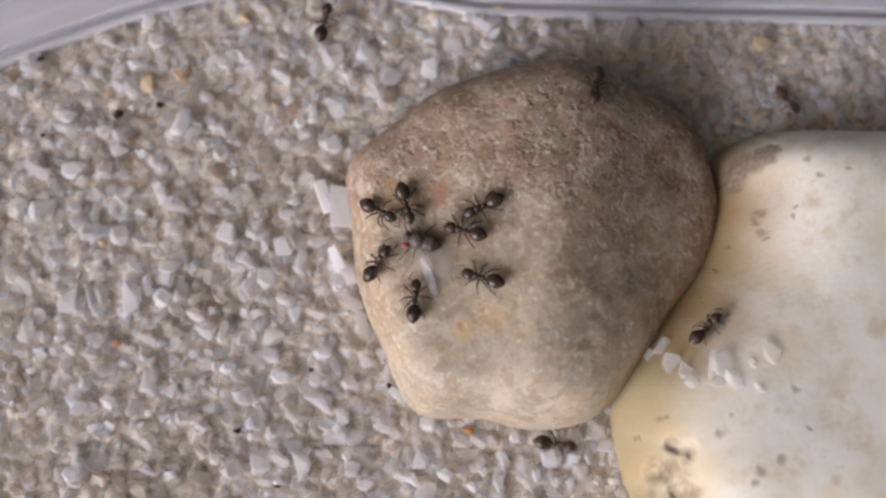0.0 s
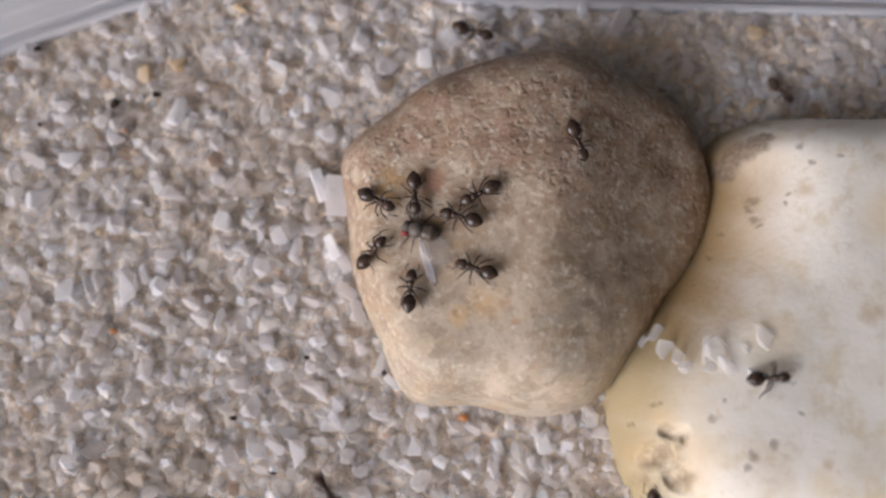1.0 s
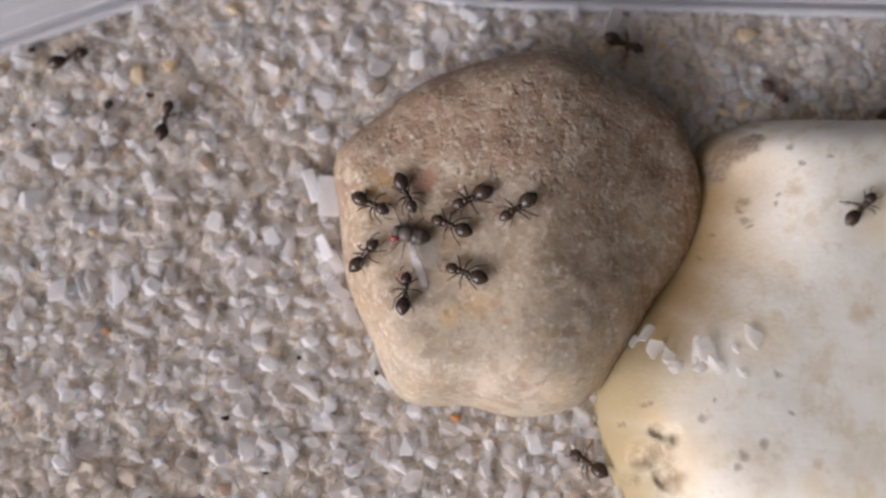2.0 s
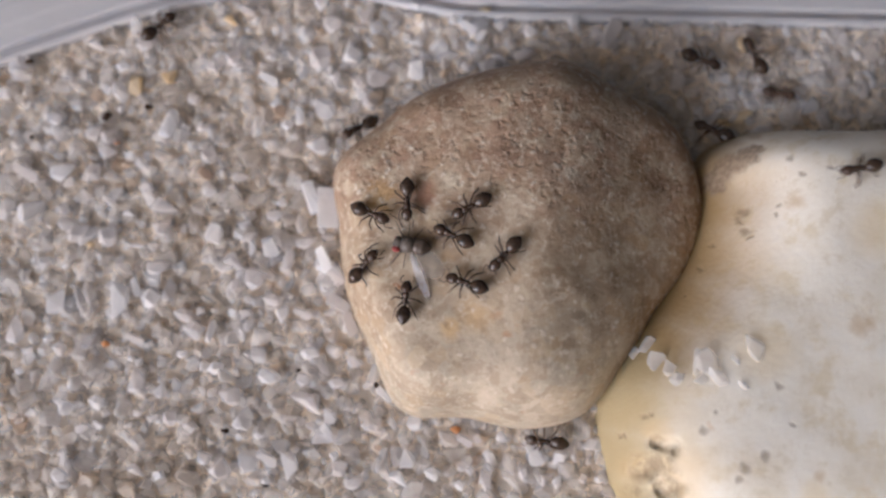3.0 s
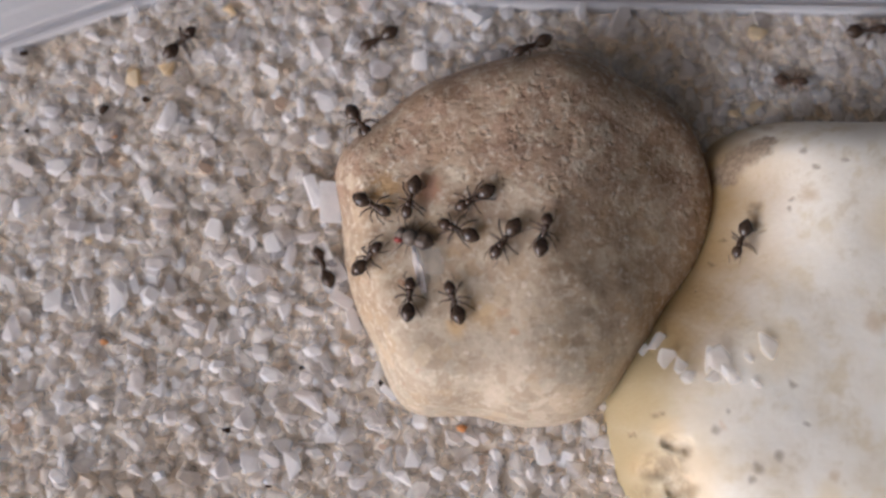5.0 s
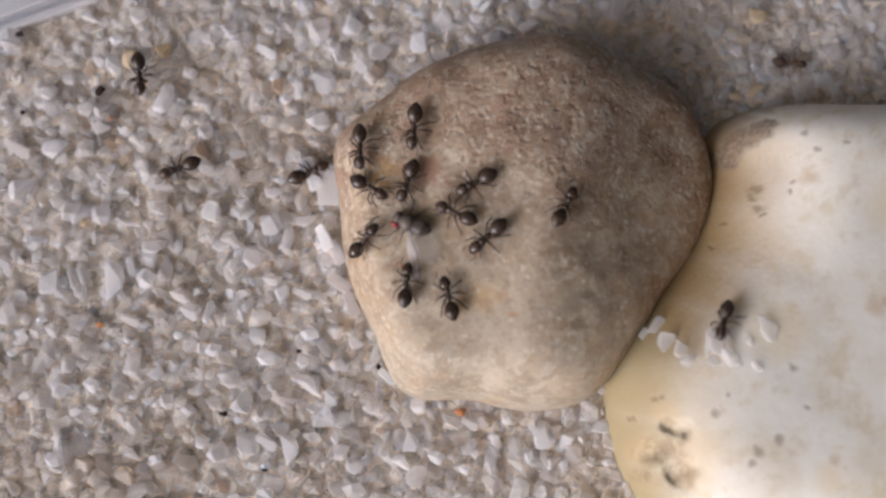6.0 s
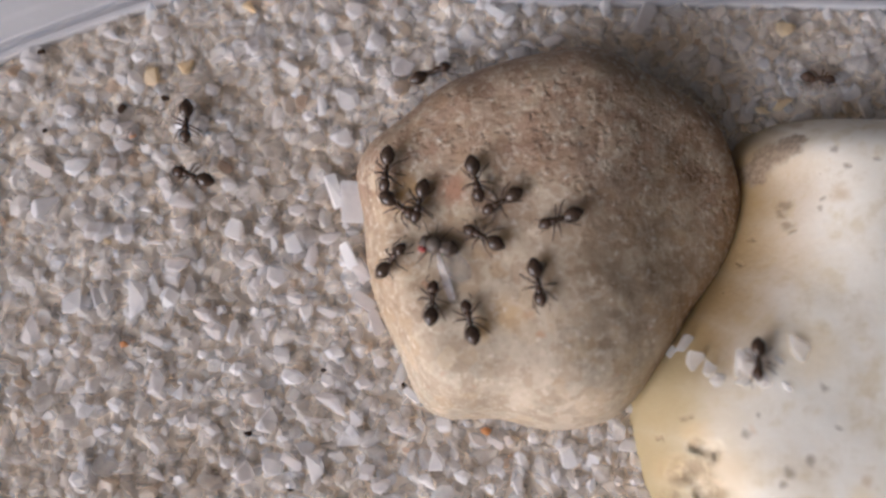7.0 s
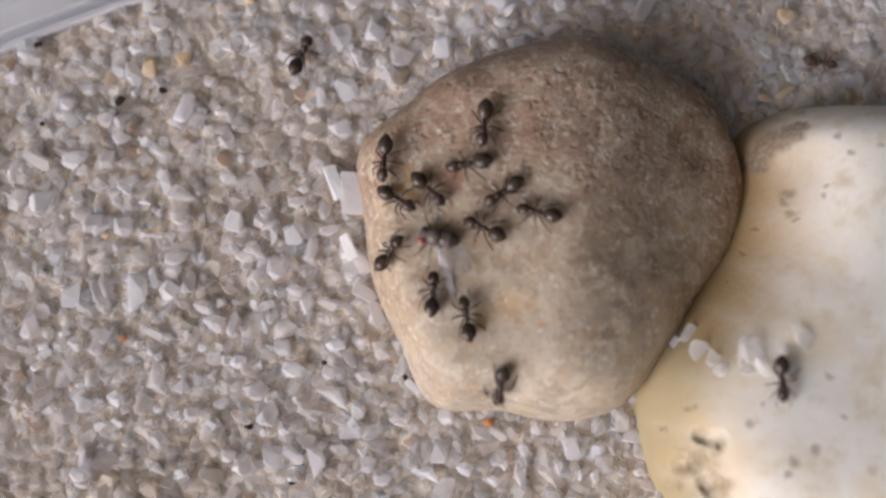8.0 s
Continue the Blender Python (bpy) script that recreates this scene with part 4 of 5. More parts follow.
# ---- the dead fly ----
def build_fly():
    """A small fly on its side, head along +x, wings spread to one side."""
    root = tagged(new("fruit_fly"), "dead brown fruit fly with red eyes and clear wings", "fly")
    root.empty_display_size = 0.001
    bm = bmesh.new()
    blob(bm, (1.02, 0, 0.66), (0.40, 0.60, 0.50))
    head = part("head", bm, FLY_BODY, root)
    for s in (1, -1):
        bm = bmesh.new()
        blob(bm, (1.08, 0.02 + s * 0.40, 0.64 + s * 0.20), (0.33, 0.25, 0.33), seg=12, rings=8)
        part("eye", bm, FLY_EYE, head, "dark red eye")
    bm = bmesh.new()
    tube(bm, [(1.30, 0, 0.45), (1.46, 0, 0.30), (1.50, 0, 0.14)], (0.09, 0.08, 0.11), 8)
    part("proboscis", bm, FLY_BODY, head)
    bm = bmesh.new()
    blob(bm, (0.30, 0, 0.74), (0.62, 0.66, 0.60), seg=18, rings=12)
    blob(bm, (-0.12, 0, 0.82), (0.20, 0.28, 0.18))
    part("thorax", bm, FLY_BODY, root)

    def taper(p):
        w = 1.0 - 0.34 * max(0.0, -p.x) ** 2
        ringed = 1.0 - 0.05 * (math.sin(p.x * 9.0) > 0.7)
        return Vector((p.x, p.y * w * ringed, p.z * w * ringed))

    bm = bmesh.new()
    blob(bm, (-0.70, 0, 0.62), (0.80, 0.66, 0.54), (0, -8, 0), seg=18, rings=26, shape=taper)
    part("abdomen", bm, FLY_DARK, root, "dark banded abdomen")
    for turn, tilt, width, film in ((117, 6, 0.36, FLY_SHEEN), (146, 2, 0.86, FLY_WING)):
        bm = bmesh.new()
        n, length = 14, 4.1 if width < 0.5 else 3.2
        upper, lower = [], []
        for k in range(n + 1):
            u = k / n
            half = width * math.sin(math.pi * min(0.5, u * 0.72) ** 0.8) * (1 - u ** 6) ** 0.5 + 0.06 * (1 - u)
            for row, z in ((upper, 0.012), (lower, -0.012)):
                row.append([bm.verts.new((u * length, w * half + 0.12 * u, z + 0.05 * math.sin(3 * u + w))) for w in (-1.0, -0.5, 0.0, 0.5, 1.0)])
        for row, flip in ((upper, False), (lower, True)):
            for a, b in zip(row, row[1:]):
                for j in range(4):
                    f = (a[j], b[j], b[j + 1], a[j + 1])
                    bm.faces.new(f[::-1] if flip else f)
        for k in range(n):
            for j in (0, 4):
                bm.faces.new((upper[k][j], upper[k + 1][j], lower[k + 1][j], lower[k][j]))
        wing = part("wing", bm, film, root, "clear wing" if film is FLY_WING else "iridescent wing", at=pose(0.05 * MM, 0.25 * MM, 0.72 * MM, -10, tilt, turn))
        for w in (-0.9, -0.35, 0.15, 0.55):
            w = w * width / 0.72
            bm = bmesh.new()
            tube(bm, [(0.1, w * 0.12, 0.02), (0.36 * length, w * 0.50, 0.05), (0.7 * length, w * 0.68 + 0.07, 0.06), (0.92 * length, w * 0.45 + 0.10, 0.03)], [k * (1.5 if film is FLY_SHEEN else 1.0) for k in (0.022, 0.018, 0.014, 0.010)], 5)
            part("vein", bm, GLINT_VEIN if film is FLY_SHEEN else FLY_VEIN, wing)
    for k, (x, reach) in enumerate(((0.62, 0.7), (0.34, 0.1), (0.05, -0.6))):
        for s in (1, -1):
            bm = bmesh.new()
            tube(bm, [(0, 0, 0), (reach * 0.5, s * 0.55, 0.10), (reach * 0.9, s * 0.95, -0.12), (reach * 1.4, s * 1.45, -0.30)], (0.06, 0.06, 0.04, 0.02), 6)
            part("leg", bm, FLY_BODY, root, at=pose(x * MM, s * 0.30 * MM, 0.42 * MM))
    return root


FLY = build_fly()


# ---- what moves ----
def on_ground(x, y, heading, sink=0.0):
    """The pose of a thing that stands on sand or stone at (x, y) and faces heading degrees."""
    e = 0.8
    slope = Vector((ground(x - e, y) - ground(x + e, y), ground(x, y - e) - ground(x, y + e))) / (2 * e)
    slope *= min(1.0, 0.75 / max(slope.length, 1e-6))  # an ant on a sharp edge bridges it
    n = Vector((slope.x, slope.y, 1.0)).normalized()
    f = Vector((math.cos(radians(heading)), math.sin(radians(heading)), 0))
    f = (f - n * f.dot(n)).normalized()
    z = max(ground(x, y), 0.5 * (ground(x + f.x, y + f.y) + ground(x - f.x, y - f.y))) - sink
    m = Matrix((f, n.cross(f), n)).transposed().to_4x4()
    m.translation = Vector((x, y, z)) * MM
    return m


def crawl(thing_, rows, sink=0.0, swing=22.0, seed=0):
    """Key an ant along rows of (seconds, x, y, heading), and its legs in step with the way it makes."""
    walk(thing_, [(t, on_ground(x, y, a, sink)) for t, x, y, a in rows])
    rng = random.Random(seed)
    times, xs, ys = np.array([r[0] for r in rows]), np.array([r[1] for r in rows]), np.array([r[2] for r in rows])
    legs = [c for c in thing_.children if c.name.split(".")[0] == "leg"]
    still = float(np.hypot(np.diff(xs), np.diff(ys)).sum()) < 12.0
    grid = np.arange(0.0, 8.01, 1.0 if still else 0.2)
    for k, leg in enumerate(legs):
        rest, side = leg.matrix_basis.copy(), 1 if leg.matrix_basis.translation.y > 0 else -1
        lean, out = rng.uniform(-14, 14), []
        for i, t in enumerate(grid):
            pace = math.hypot(*(np.interp(min(t + 0.1, 8), times, v) - np.interp(max(t - 0.1, 0), times, v) for v in (xs, ys))) / 0.2
            phase = 1 if (i + k + k // 2) % 2 else -1
            a = lean + phase * swing * min(1.0, 0.12 + pace / 6.0) + rng.uniform(-4, 4)
            out.append((float(t), rest @ pose(0, 0, 0, 0, 0, a * side)))
        walk(leg, out)


def motions():
    herd = [ANT] + [copy_thing(ANT, Matrix.Identity(4)) for _ in range(15)]

    def ant(rows, label, seed, size=1.0):
        one = herd.pop()
        one.scale = (size, size, size)
        tagged(one, label)
        crawl(one, rows, seed=seed)

    ant([
        (0, -4.46, 2.16, -25), (0.4, -4.19, 2.15, -23), (0.8, -4.28, 1.96, -28), (1, -4.26, 2.01, -26), (1.5, -4.2, 2.02, -25),
        (1.7, -4.13, 1.86, -26), (2.8, -4.11, 1.66, -22), (3, -4.1, 1.93, -23), (3.5, -3.88, 2.26, -24), (4, -3.98, 2.27, -27),
        (4.5, -4, 2.17, -24), (4.7, -4.1, 2.2, -25), (5.8, -4.33, 2.16, -27), (6.2, -4.23, 2.14, -30), (6.5, -4.13, 2.04, -32),
        (6.8, -3.96, 1.99, -34), (7, -4.03, 2.16, -34), (7.2, -4.1, 2.06, -29), (7.5, -4.24, 2.16, -31),
        (7.8, -4.28, 2.03, -31), (8, -4.14, 1.98, -30),
    ], "glossy dark brown ant feeding at the dead fly", 1, 0.93)
    ant([
        (0, -2.62, 2.51, -75), (0.4, -2.02, 2.68, -87), (0.8, -1.64, 2.44, -81), (1, -1.59, 2.31, -87), (1.2, -1.35, 2.26, -81),
        (1.5, -1.27, 2.07, -62), (1.7, -1.35, 2.28, -56), (2.8, -2.01, 2.48, -111), (3, -1.48, 2.77, -90),
        (3.2, -1.5, 2.73, -92), (3.5, -1.59, 2.36, -100), (4, -2.02, 2.49, -96), (4.5, -1.93, 2.47, -94),
        (4.7, -1.79, 2.45, -108), (5.8, -1.21, 2.9, -98), (6, -1.71, 2.42, -111), (6.2, -1.73, 2.28, -106),
        (6.5, -2.27, 2.23, -122), (6.8, -2.3, 2.28, -112), (7, -2.66, 2.33, -105), (7.2, -2.72, 1.7, -105),
        (7.5, -3.05, 1.2, -109), (7.8, -2.87, 2.39, -55), (8, -1.97, 2.51, -46),
    ], "glossy dark brown ant feeding at the dead fly", 2, 0.93)
    ant([
        (0, 2.95, 2.21, -154), (0.4, 3.14, 2.2, -155), (0.8, 3.02, 2.08, -155), (1, 3.12, 2.24, -154), (1.5, 3.18, 2.24, -154),
        (1.7, 3.19, 1.93, -156), (2.8, 3.13, 1.92, -154), (3, 3.13, 2.19, -152), (3.5, 3.19, 2.26, -153), (4, 3.07, 2.31, -158),
        (4.5, 3.07, 2.41, -153), (4.7, 3.02, 2.4, -151), (5.8, 2.91, 2.28, -154), (6, 3.12, 2.22, -153),
        (6.2, 3.01, 2.33, -154), (6.5, 3.07, 2.26, -152), (6.8, 3.27, 2.3, -149), (7, 3.11, 2.18, -151),
        (7.2, 3.28, 1.96, -148), (7.5, 3.16, 2.08, -146), (7.8, 3.11, 1.97, -147), (8, 3.16, 2.14, -147),
    ], "glossy dark brown ant feeding at the dead fly", 3, 0.93)
    ant([
        (0, 1.63, 0.47, 166), (0.8, 1.74, 0.48, 164), (1, 1.73, 0.58, 165), (1.5, 1.6, 0.34, 163), (1.7, 1.67, 0.11, 161),
        (2.8, 1.73, -0.15, 153), (3, 1.85, 0.09, 154), (3.5, 1.89, 0.03, 161), (4, 1.86, 0.08, 158), (4.5, 1.91, 0.15, 156),
        (4.7, 1.88, 0.17, 156), (5.8, 1.47, 0.2, 154), (6, 1.7, 0.11, 155), (6.2, 1.69, 0.14, 155), (6.5, 1.67, -0.01, 152),
        (6.8, 1.98, -0.18, 156), (7, 1.82, -0.26, 152), (7.2, 2.06, -0.42, 148), (7.5, 1.93, -0.24, 152), (7.8, 1.82, -0.43, 153),
        (8, 1.82, -0.37, 154),
    ], "glossy dark brown ant feeding at the dead fly", 4, 0.93)
    ant([
        (0, 2.88, -3.04, 164), (0.8, 2.87, -3.33, 163), (1, 2.81, -3.31, 162), (1.5, 2.81, -3.46, 165), (1.7, 2.75, -3.58, 163),
        (2.8, 2.8, -3.65, 159), (3, 2.76, -3.45, 161), (3.5, 2.66, -3.45, 169), (4, 2.55, -3.42, 167), (4.2, 2.04, -4.02, 131),
        (4.5, 1.89, -4.54, 111), (4.7, 1.71, -4.79, 110), (5.8, 1.19, -5.57, 102), (6, 1.15, -5.93, 104),
        (6.2, 1.01, -5.98, 101), (6.5, 0.86, -6.22, 104), (6.8, 0.98, -6.2, 101), (7, 0.79, -6.21, 103), (7.2, 0.84, -6.46, 105),
        (7.5, 0.58, -6.38, 103), (7.8, 0.53, -6.54, 101), (8, 0.46, -6.59, 98),
    ], "glossy dark brown ant feeding at the dead fly", 5, 0.93)
    ant([
        (0, -1.96, -4.59, 86), (0.8, -1.95, -4.75, 85), (1, -1.9, -4.82, 85), (1.5, -1.68, -4.93, 84), (1.7, -1.67, -4.97, 84),
        (2.8, -1.7, -5.07, 82), (3, -1.66, -4.78, 84), (3.5, -1.66, -4.85, 84), (4, -1.66, -4.74, 85), (4.5, -1.68, -4.82, 82),
        (4.7, -1.68, -4.75, 85), (5.8, -1.94, -4.88, 86), (6, -1.79, -4.98, 85), (6.2, -1.78, -4.84, 88), (6.5, -1.78, -4.87, 86),
        (6.8, -1.61, -4.86, 86), (7, -1.8, -4.86, 86), (7.2, -1.69, -5.04, 87), (7.5, -1.76, -4.91, 86), (7.8, -1.87, -5.09, 85),
        (8, -1.83, -4.85, 86),
    ], "glossy dark brown ant feeding at the dead fly", 6, 0.93)
    ant([
        (0, -4.46, -1.72, 45), (0.8, -4.57, -1.85, 41), (1, -4.49, -1.85, 37), (1.5, -4.5, -1.93, 38), (1.7, -4.44, -1.97, 37),
        (2.8, -4.49, -2.22, 36), (3, -4.48, -1.93, 37), (3.5, -4.4, -1.78, 38), (4, -4.4, -1.82, 37), (4.5, -4.33, -1.64, 39),
        (4.7, -4.38, -1.67, 38), (5.8, -4.65, -1.52, 37), (6, -4.57, -1.63, 38), (6.2, -4.57, -1.51, 37), (6.5, -4.57, -1.64, 37),
        (6.8, -4.49, -1.72, 39), (7, -4.46, -1.69, 39), (7.2, -4.37, -1.86, 38), (7.5, -4.54, -1.71, 35), (7.8, -4.59, -1.71, 35),
        (8, -4.58, -1.76, 38),
    ], "glossy dark brown ant feeding at the dead fly", 7, 0.93)
    ant([
        (0, -9.58, 18.71, 77), (0.2, -8.88, 18.52, 51), (0.4, -5.16, 18.56, -4), (0.6, -1.16, 18.18, -3), (0.8, 0.98, 17.48, -3),
        (1, 2.91, 17.01, -16), (1.2, 5.26, 16.88, 16), (1.5, 9.38, 18.02, 10), (1.7, 11.93, 17.04, -18),
        (2.8, 22.13, 15.54, -24), (3, 22.12, 15.61, -23), (3.2, 22.24, 15.24, -30), (3.5, 22.85, 13.61, -34),
        (3.7, 23.9, 14.13, 12), (4, 24.12, 16.3, 69), (4.2, 24.61, 16.89, 51), (4.5, 25.62, 17.04, 22), (4.7, 29.07, 17.32, 12),
        (5.3, 38.99, 16.51, 2), (5.8, 42.86, 15.6, 0), (8, 42.7, 15.08, -1),
    ], "dark brown ant running over stones and sand", 21, 0.98)
    ant([
        (0, 11.14, 11.23, -104), (0.2, 11.18, 10.42, -96), (0.4, 10.71, 9.08, -107), (0.6, 9.88, 7.72, -101), (0.8, 9.92, 6.31, -84),
        (1, 10.25, 6.05, -70), (1.2, 10.03, 5.26, -94), (1.35, 8.84, 3.91, -112), (1.5, 7.36, 2.71, -152),
        (1.7, 6.7, 2.21, -153), (2.8, 6.33, -1.95, -114), (3, 5.58, -1.49, -133), (3.2, 5.61, -1.02, -134),
        (3.35, 6.09, -1.02, -108), (3.5, 6.79, -0.91, -76), (3.7, 6.96, -0.95, -59), (4, 6.68, -0.69, -47),
        (4.2, 6.73, -0.93, -36), (4.35, 7.53, -1.08, 5), (4.5, 7.61, -0.87, 48), (4.7, 7.61, -0.67, 80), (5.8, 9.14, 0.51, 60),
        (6, 9.28, 0.44, 61), (6.2, 9.2, 0.51, 60), (6.5, 8.19, 1.26, 122), (6.8, 7.4, 1.09, 185), (7, 7.13, 0.79, 198),
        (7.2, 7.11, 0.28, 212), (7.5, 5.12, 0.12, 196), (7.8, 5.19, 0.37, 171), (8, 5.6, 0.6, 166),
    ], "dark brown ant running over stones and sand", 22, 0.93)
    ant([
        (0, 19.43, -6.84, 43), (0.2, 19.85, -7.16, -7), (0.4, 20.55, -8.01, -26), (0.6, 20.94, -9.81, -72),
        (0.8, 22.38, -11.84, -43), (1, 23.27, -11.41, 4), (1.2, 23.52, -9.44, 62), (1.5, 24.82, -4.31, 63),
        (1.7, 28, -1.4, 44), (2.1, 31.95, 1.33, 47), (2.4, 34.5, 4.05, 70), (2.5, 34.55, 4.74, 112),
        (2.65, 34.5, 4.5, 165), (2.8, 34.5, 4.52, 186), (3, 31.25, 4.43, 191), (3.2, 28.61, 2.08, 213),
        (3.35, 27.85, 2.81, 163), (3.5, 27.72, 3.98, 118), (3.7, 27.99, 6.14, 74), (4, 30.11, 9.9, 157), (4.2, 26.02, 7.47, 195),
        (4.5, 24.31, 3.9, 239), (4.7, 23.75, 2.2, 246), (5.8, 20.72, -7.49, 264), (6.5, 20.41, -8.5, 249), (7, 20.54, -9.42, 270),
        (7.2, 21.33, -9.95, 293), (7.5, 21.6, -10.15, 282), (7.8, 21.42, -10.54, 271), (8, 21.53, -11.35, 269),
    ], "dark brown ant running over stones and sand", 23, 0.88)
    ant([
        (0, 8.74, -15.03, -8), (0.2, 10.5, -17.92, -68), (0.5, 12.36, -20.98, -49), (0.8, 15.86, -21.99, 22),
        (1, 16.6, -20.54, 102), (1.2, 16.31, -19.83, 131), (1.5, 15.03, -19.7, 138), (1.7, 13.91, -19.01, 135),
        (2.3, 11, -16, 167), (2.8, 9.04, -14.6, 170), (3.2, 8.9, -14.17, 167), (3.35, 8.09, -13.26, 151),
        (3.5, 6.58, -11.89, 151), (3.7, 3.19, -12.11, 207), (4, -1.01, -13.48, 168), (4.2, -3.56, -9.73, 116),
        (4.5, -4.75, -7.23, 133), (4.7, -6.03, -5.43, 117), (5, -8.61, -1.51, 112), (5.3, -10.57, 2.03, 102),
        (5.55, -10.45, 3.87, 30), (5.8, -9.75, 3.62, -22), (6, -9.5, 4.51, 23), (6.2, -9.06, 5.84, 45), (6.5, -8.71, 7.7, 69),
        (6.8, -5.93, 11.14, 39), (7, -1.9, 13.66, 23), (7.2, 1.45, 12.81, -9), (7.35, 2.42, 10.14, -62), (7.5, 2.28, 8.92, -86),
        (7.8, 2.23, 6.86, -75), (8, 2, 7, -97),
    ], "dark brown ant running over stones and sand", 24, 0.98)
    ant([
        (0, -1.77, -29.48, 132), (0.6, -4.18, -26.82, 132), (1, -8.48, -19.6, 128), (1.2, -11.79, -12.39, 115),
        (1.5, -17.96, -0.74, 106), (1.7, -20.21, 5.48, 150), (1.95, -21.5, 9.11, 97), (2.2, -18.6, 11.68, 27),
        (2.5, -10.25, 13.61, -6), (2.8, -4.06, 12, -57), (2.9, -4.3, 10.36, -95), (3, -5.67, 9.72, -142),
        (3.1, -5.72, 7.72, -94), (3.2, -5.13, 6.33, -69), (3.35, -2.51, 5.97, -16), (3.5, 1.03, 5.91, -2), (3.7, 8.29, 7.29, 14),
        (3.85, 9.78, 4.57, -66), (4, 9.73, 1.39, -86), (4.1, 9.33, 1.77, -117), (4.2, 8.23, 2.35, -138), (4.5, 5.44, 1.85, -164),
        (4.7, 5.37, 0.67, -126), (5.8, 4.02, -1.65, -131), (6, 3.96, -1.73, -140), (6.2, 4.18, -1.55, -138),
        (6.5, 4.44, -1.83, -127), (6.65, 5.24, -2.65, -101), (6.8, 5.93, -3.62, -78), (7, 5.64, -3.71, -79),
        (7.2, 5.65, -4.05, -83), (7.5, 4.48, -4.86, -121), (7.8, 2.79, -7.14, -155), (8, 2.72, -11.04, -97),
    ], "dark brown ant running over stones and sand", 25, 0.98)
    ant([
        (0, -39.74, 12.08, 23), (1.5, -36.34, 12.02, 23), (1.7, -33.53, 13.29, 22), (2.2, -26.83, 15.64, 23),
        (2.8, -22.04, 18.15, 57), (3, -21.92, 18.59, 40), (3.2, -20.79, 18.36, 22), (3.5, -19.01, 18.74, 9),
        (3.7, -17.09, 18.34, -2), (4, -11.72, 17.21, -5), (4.2, -8.07, 14.82, -37), (4.5, -7.15, 12.01, -48),
        (4.7, -6.52, 11.15, -39), (5.2, -5.13, 7.62, -67), (5.8, -4.99, 5.37, -80), (6, -5, 5.08, -87), (6.2, -5.09, 4.88, -99),
        (6.5, -5.01, 4.69, -101), (6.8, -4.77, 4.93, -95), (7, -4.88, 4.78, -96), (7.2, -4.86, 4.8, -103),
        (7.5, -4.9, 4.91, -98), (7.8, -5.01, 4.89, -100), (8, -4.99, 4.88, -97),
    ], "dark brown ant running over stones and sand", 26, 0.98)
    ant([
        (0, -43.03, 6.77, 12), (3.8, -37.9, 8.19, 17), (4.2, -32.24, 10.48, 19), (4.5, -27.77, 11.85, 25),
        (4.7, -23.27, 14.69, 22), (5, -19.98, 16.47, 46), (5.3, -19.86, 17.82, 103), (5.55, -21.38, 17.47, 163),
        (5.8, -22.86, 15.86, 235), (6, -22.89, 12.29, 275), (6.2, -22.63, 12.52, 288), (6.5, -22.11, 12.13, 307),
        (6.8, -21, 10.74, 294), (7, -20.96, 9.87, 269), (7.2, -20.86, 9.84, 278), (7.35, -20.06, 10.16, 324),
        (7.5, -19.63, 10.51, 344), (7.65, -15.45, 11.69, 380), (7.8, -12.32, 12.64, 388), (8, -11.92, 14.46, 426),
    ], "dark brown ant running over stones and sand", 27, 0.98)
    ant([
        (0, 42.89, 10.34, 174), (1.7, 40.65, 9.85, 168), (2.3, 33.96, 12.25, 163), (2.8, 25.8, 14.32, 160),
        (3, 26.38, 16.05, 117), (3.2, 24.27, 18.32, 161), (3.5, 21.42, 18.13, 174), (3.7, 18.04, 17.85, 178),
        (4, 12.27, 18.13, 183), (4.2, 7.82, 18.64, 189), (4.5, 3.59, 18.74, 167), (4.7, 0.72, 19.38, 174), (5, -4.34, 16.6, 210),
        (5.3, -10.76, 11, 214), (5.8, -19.79, 5.31, 191), (6, -19.66, 4.84, 202), (6.2, -19.89, 5.04, 202),
        (6.5, -20.08, 4.97, 204), (6.8, -20.93, 5.79, 183), (7, -20.41, 5.68, 162), (7.2, -20.18, 5.17, 133),
        (7.35, -21.28, 4.81, 159), (7.5, -22.88, 5.23, 174), (7.8, -30.79, 5.78, 170), (8, -38.73, 5.89, 179),
    ], "dark brown ant running over stones and sand", 28, 0.98)
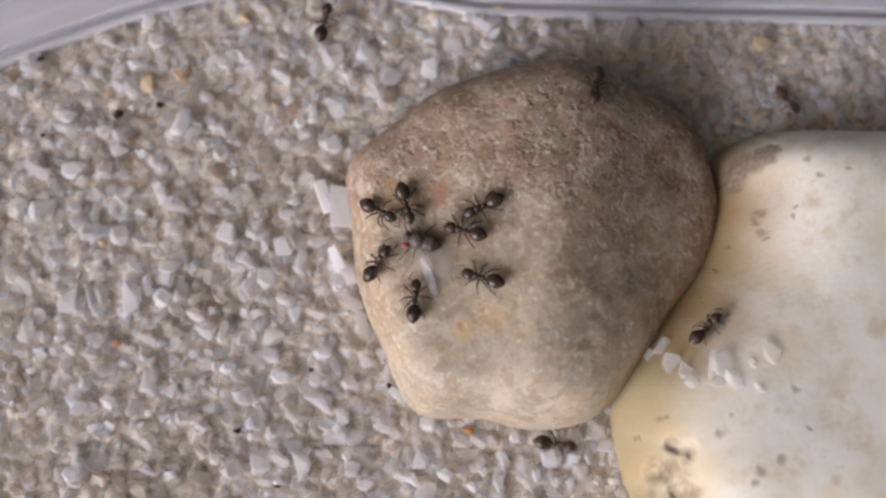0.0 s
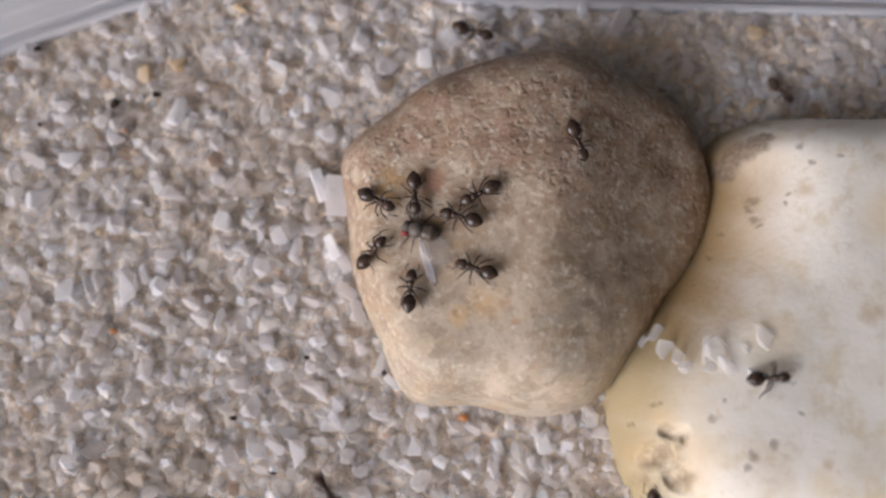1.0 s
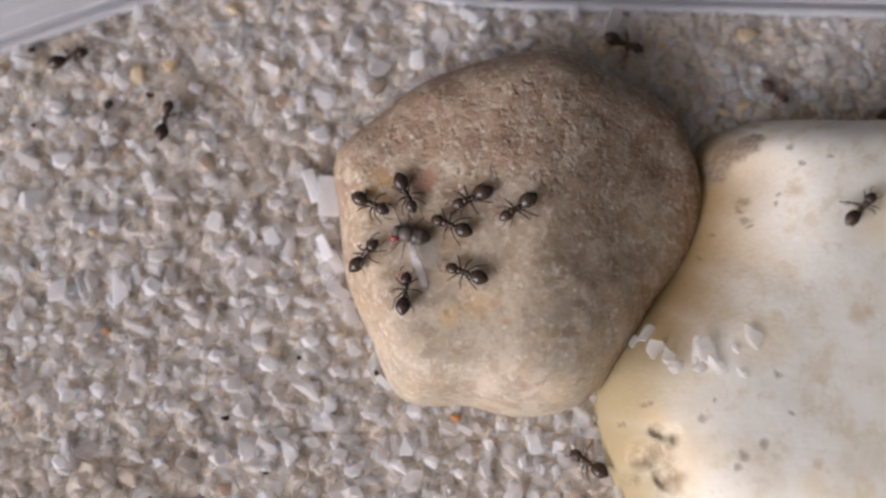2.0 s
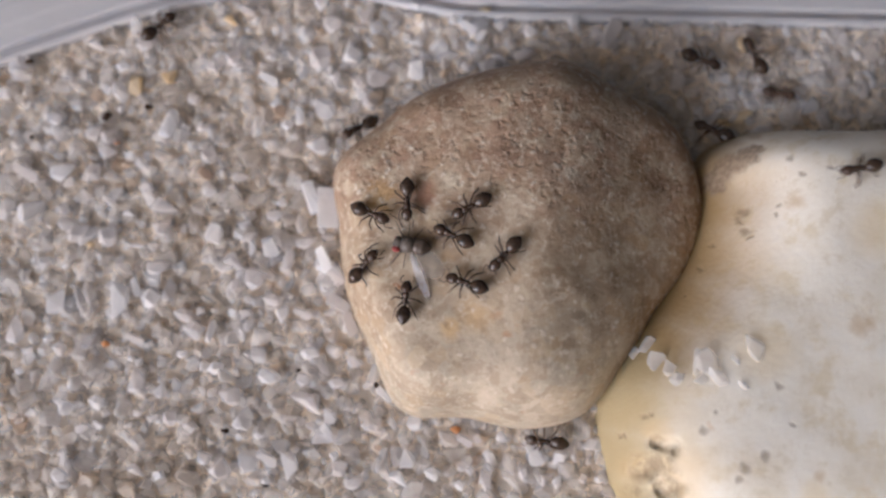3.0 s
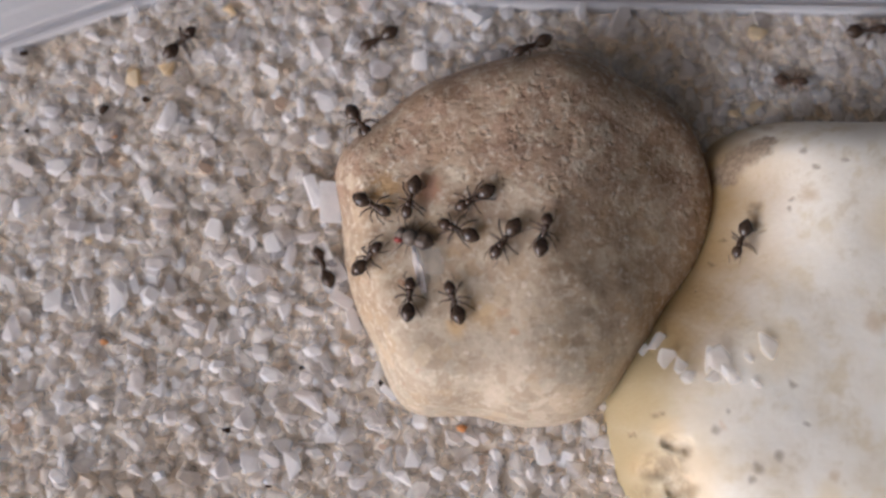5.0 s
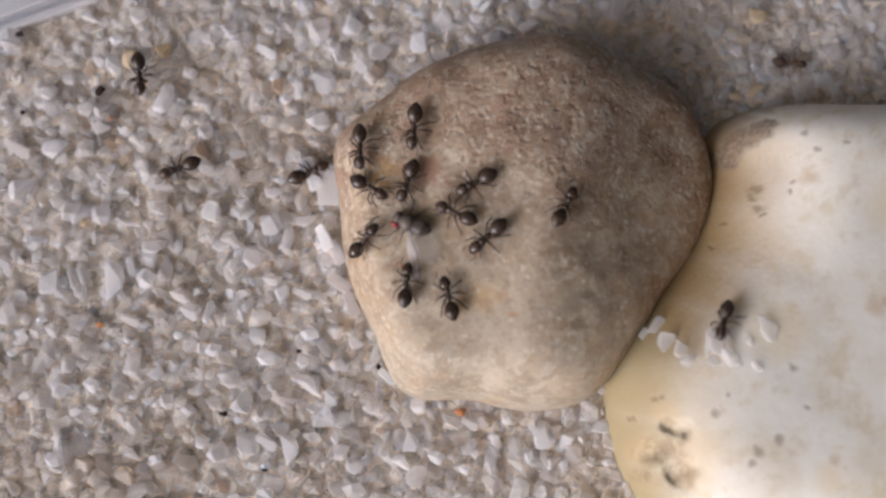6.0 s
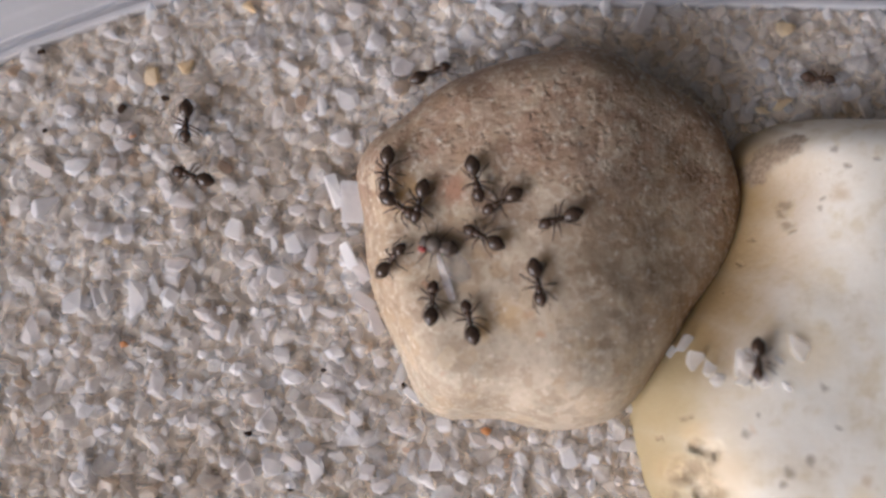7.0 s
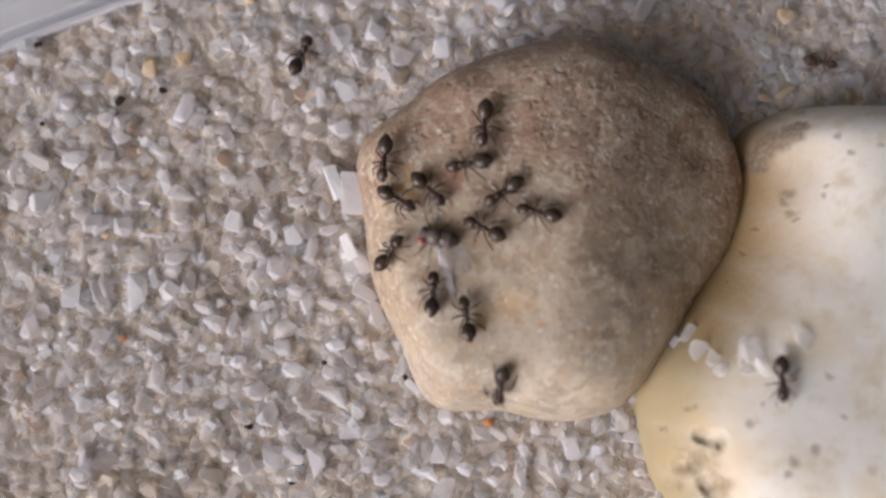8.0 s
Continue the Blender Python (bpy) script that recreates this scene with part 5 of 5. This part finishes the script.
    ant([
        (0, 44.68, 10.06, 176), (1.7, 41.08, 9.45, 172), (2.3, 32.48, 9.95, 176), (2.8, 24.65, 8.83, 135), (3, 22.83, 9.77, 157),
        (3.2, 20.84, 10.14, 145), (3.5, 17.28, 13.04, 139), (3.7, 15.22, 13.77, 112), (4, 14.3, 14.39, 114),
        (4.2, 13.64, 15.62, 145), (4.5, 11.8, 16.13, 167), (4.7, 10.71, 16.13, 167), (5.1, 6.05, 13.19, 227),
        (5.5, 0.42, 10.2, 228), (5.8, -1.78, 7.82, 270), (6, -1.21, 6.41, 263), (6.2, -1.07, 6.08, 259), (6.5, 0.55, 5.72, 292),
        (6.8, 1.23, 4.47, 269), (7, 1.38, 3.76, 282), (7.2, 1, 4.3, 253), (7.5, 0.77, 4.12, 257), (7.8, 0.49, 4.16, 269),
        (7.9, 0.66, 4.17, 239), (8, 0.82, 4.23, 187),
    ], "dark brown ant running over stones and sand", 29, 0.98)
    RED_ANT.scale = (0.78, 0.74, 0.74)
    crawl(RED_ANT, [
        (0, 27.79, 12.31, -50), (1.2, 27.8, 12.17, -45), (1.7, 27.94, 12.08, -44), (2.3, 28.22, 12.56, -31),
        (2.8, 28.48, 12.86, -10), (3.5, 28.48, 13.13, -9), (4.7, 28.52, 13.19, -5), (5.8, 28.29, 13.2, -6),
        (6.5, 28.27, 13.28, -7), (7, 28.33, 13.08, -6), (8, 28.32, 13.29, -12),
    ], sink=0.45, swing=6.0, seed=77)
    walk(FLY, [(t, on_ground(x, y, a, 0.1)) for t, x, y, a in [
        (0, -1.49, -0.3, 169), (0.8, -1.25, -0.55, 169), (1, -1.18, -0.41, 168), (1.5, -1.41, -0.48, 174),
        (1.7, -1.36, -0.59, 170), (2.8, -1.2, -0.84, 170), (3, -1.19, -0.59, 171), (3.5, -1.14, -0.45, 159),
        (4, -1.18, -0.44, 160), (4.5, -1.36, -0.4, 160), (4.7, -1.28, -0.37, 166), (5.8, -1.59, -0.53, 155),
        (6, -1.46, -0.64, 159), (6.5, -1.41, -0.67, 172), (7, -1.33, -0.85, 168), (7.5, -1.42, -0.81, 170),
        (8, -1.38, -0.92, 167),
    ]])


motions()
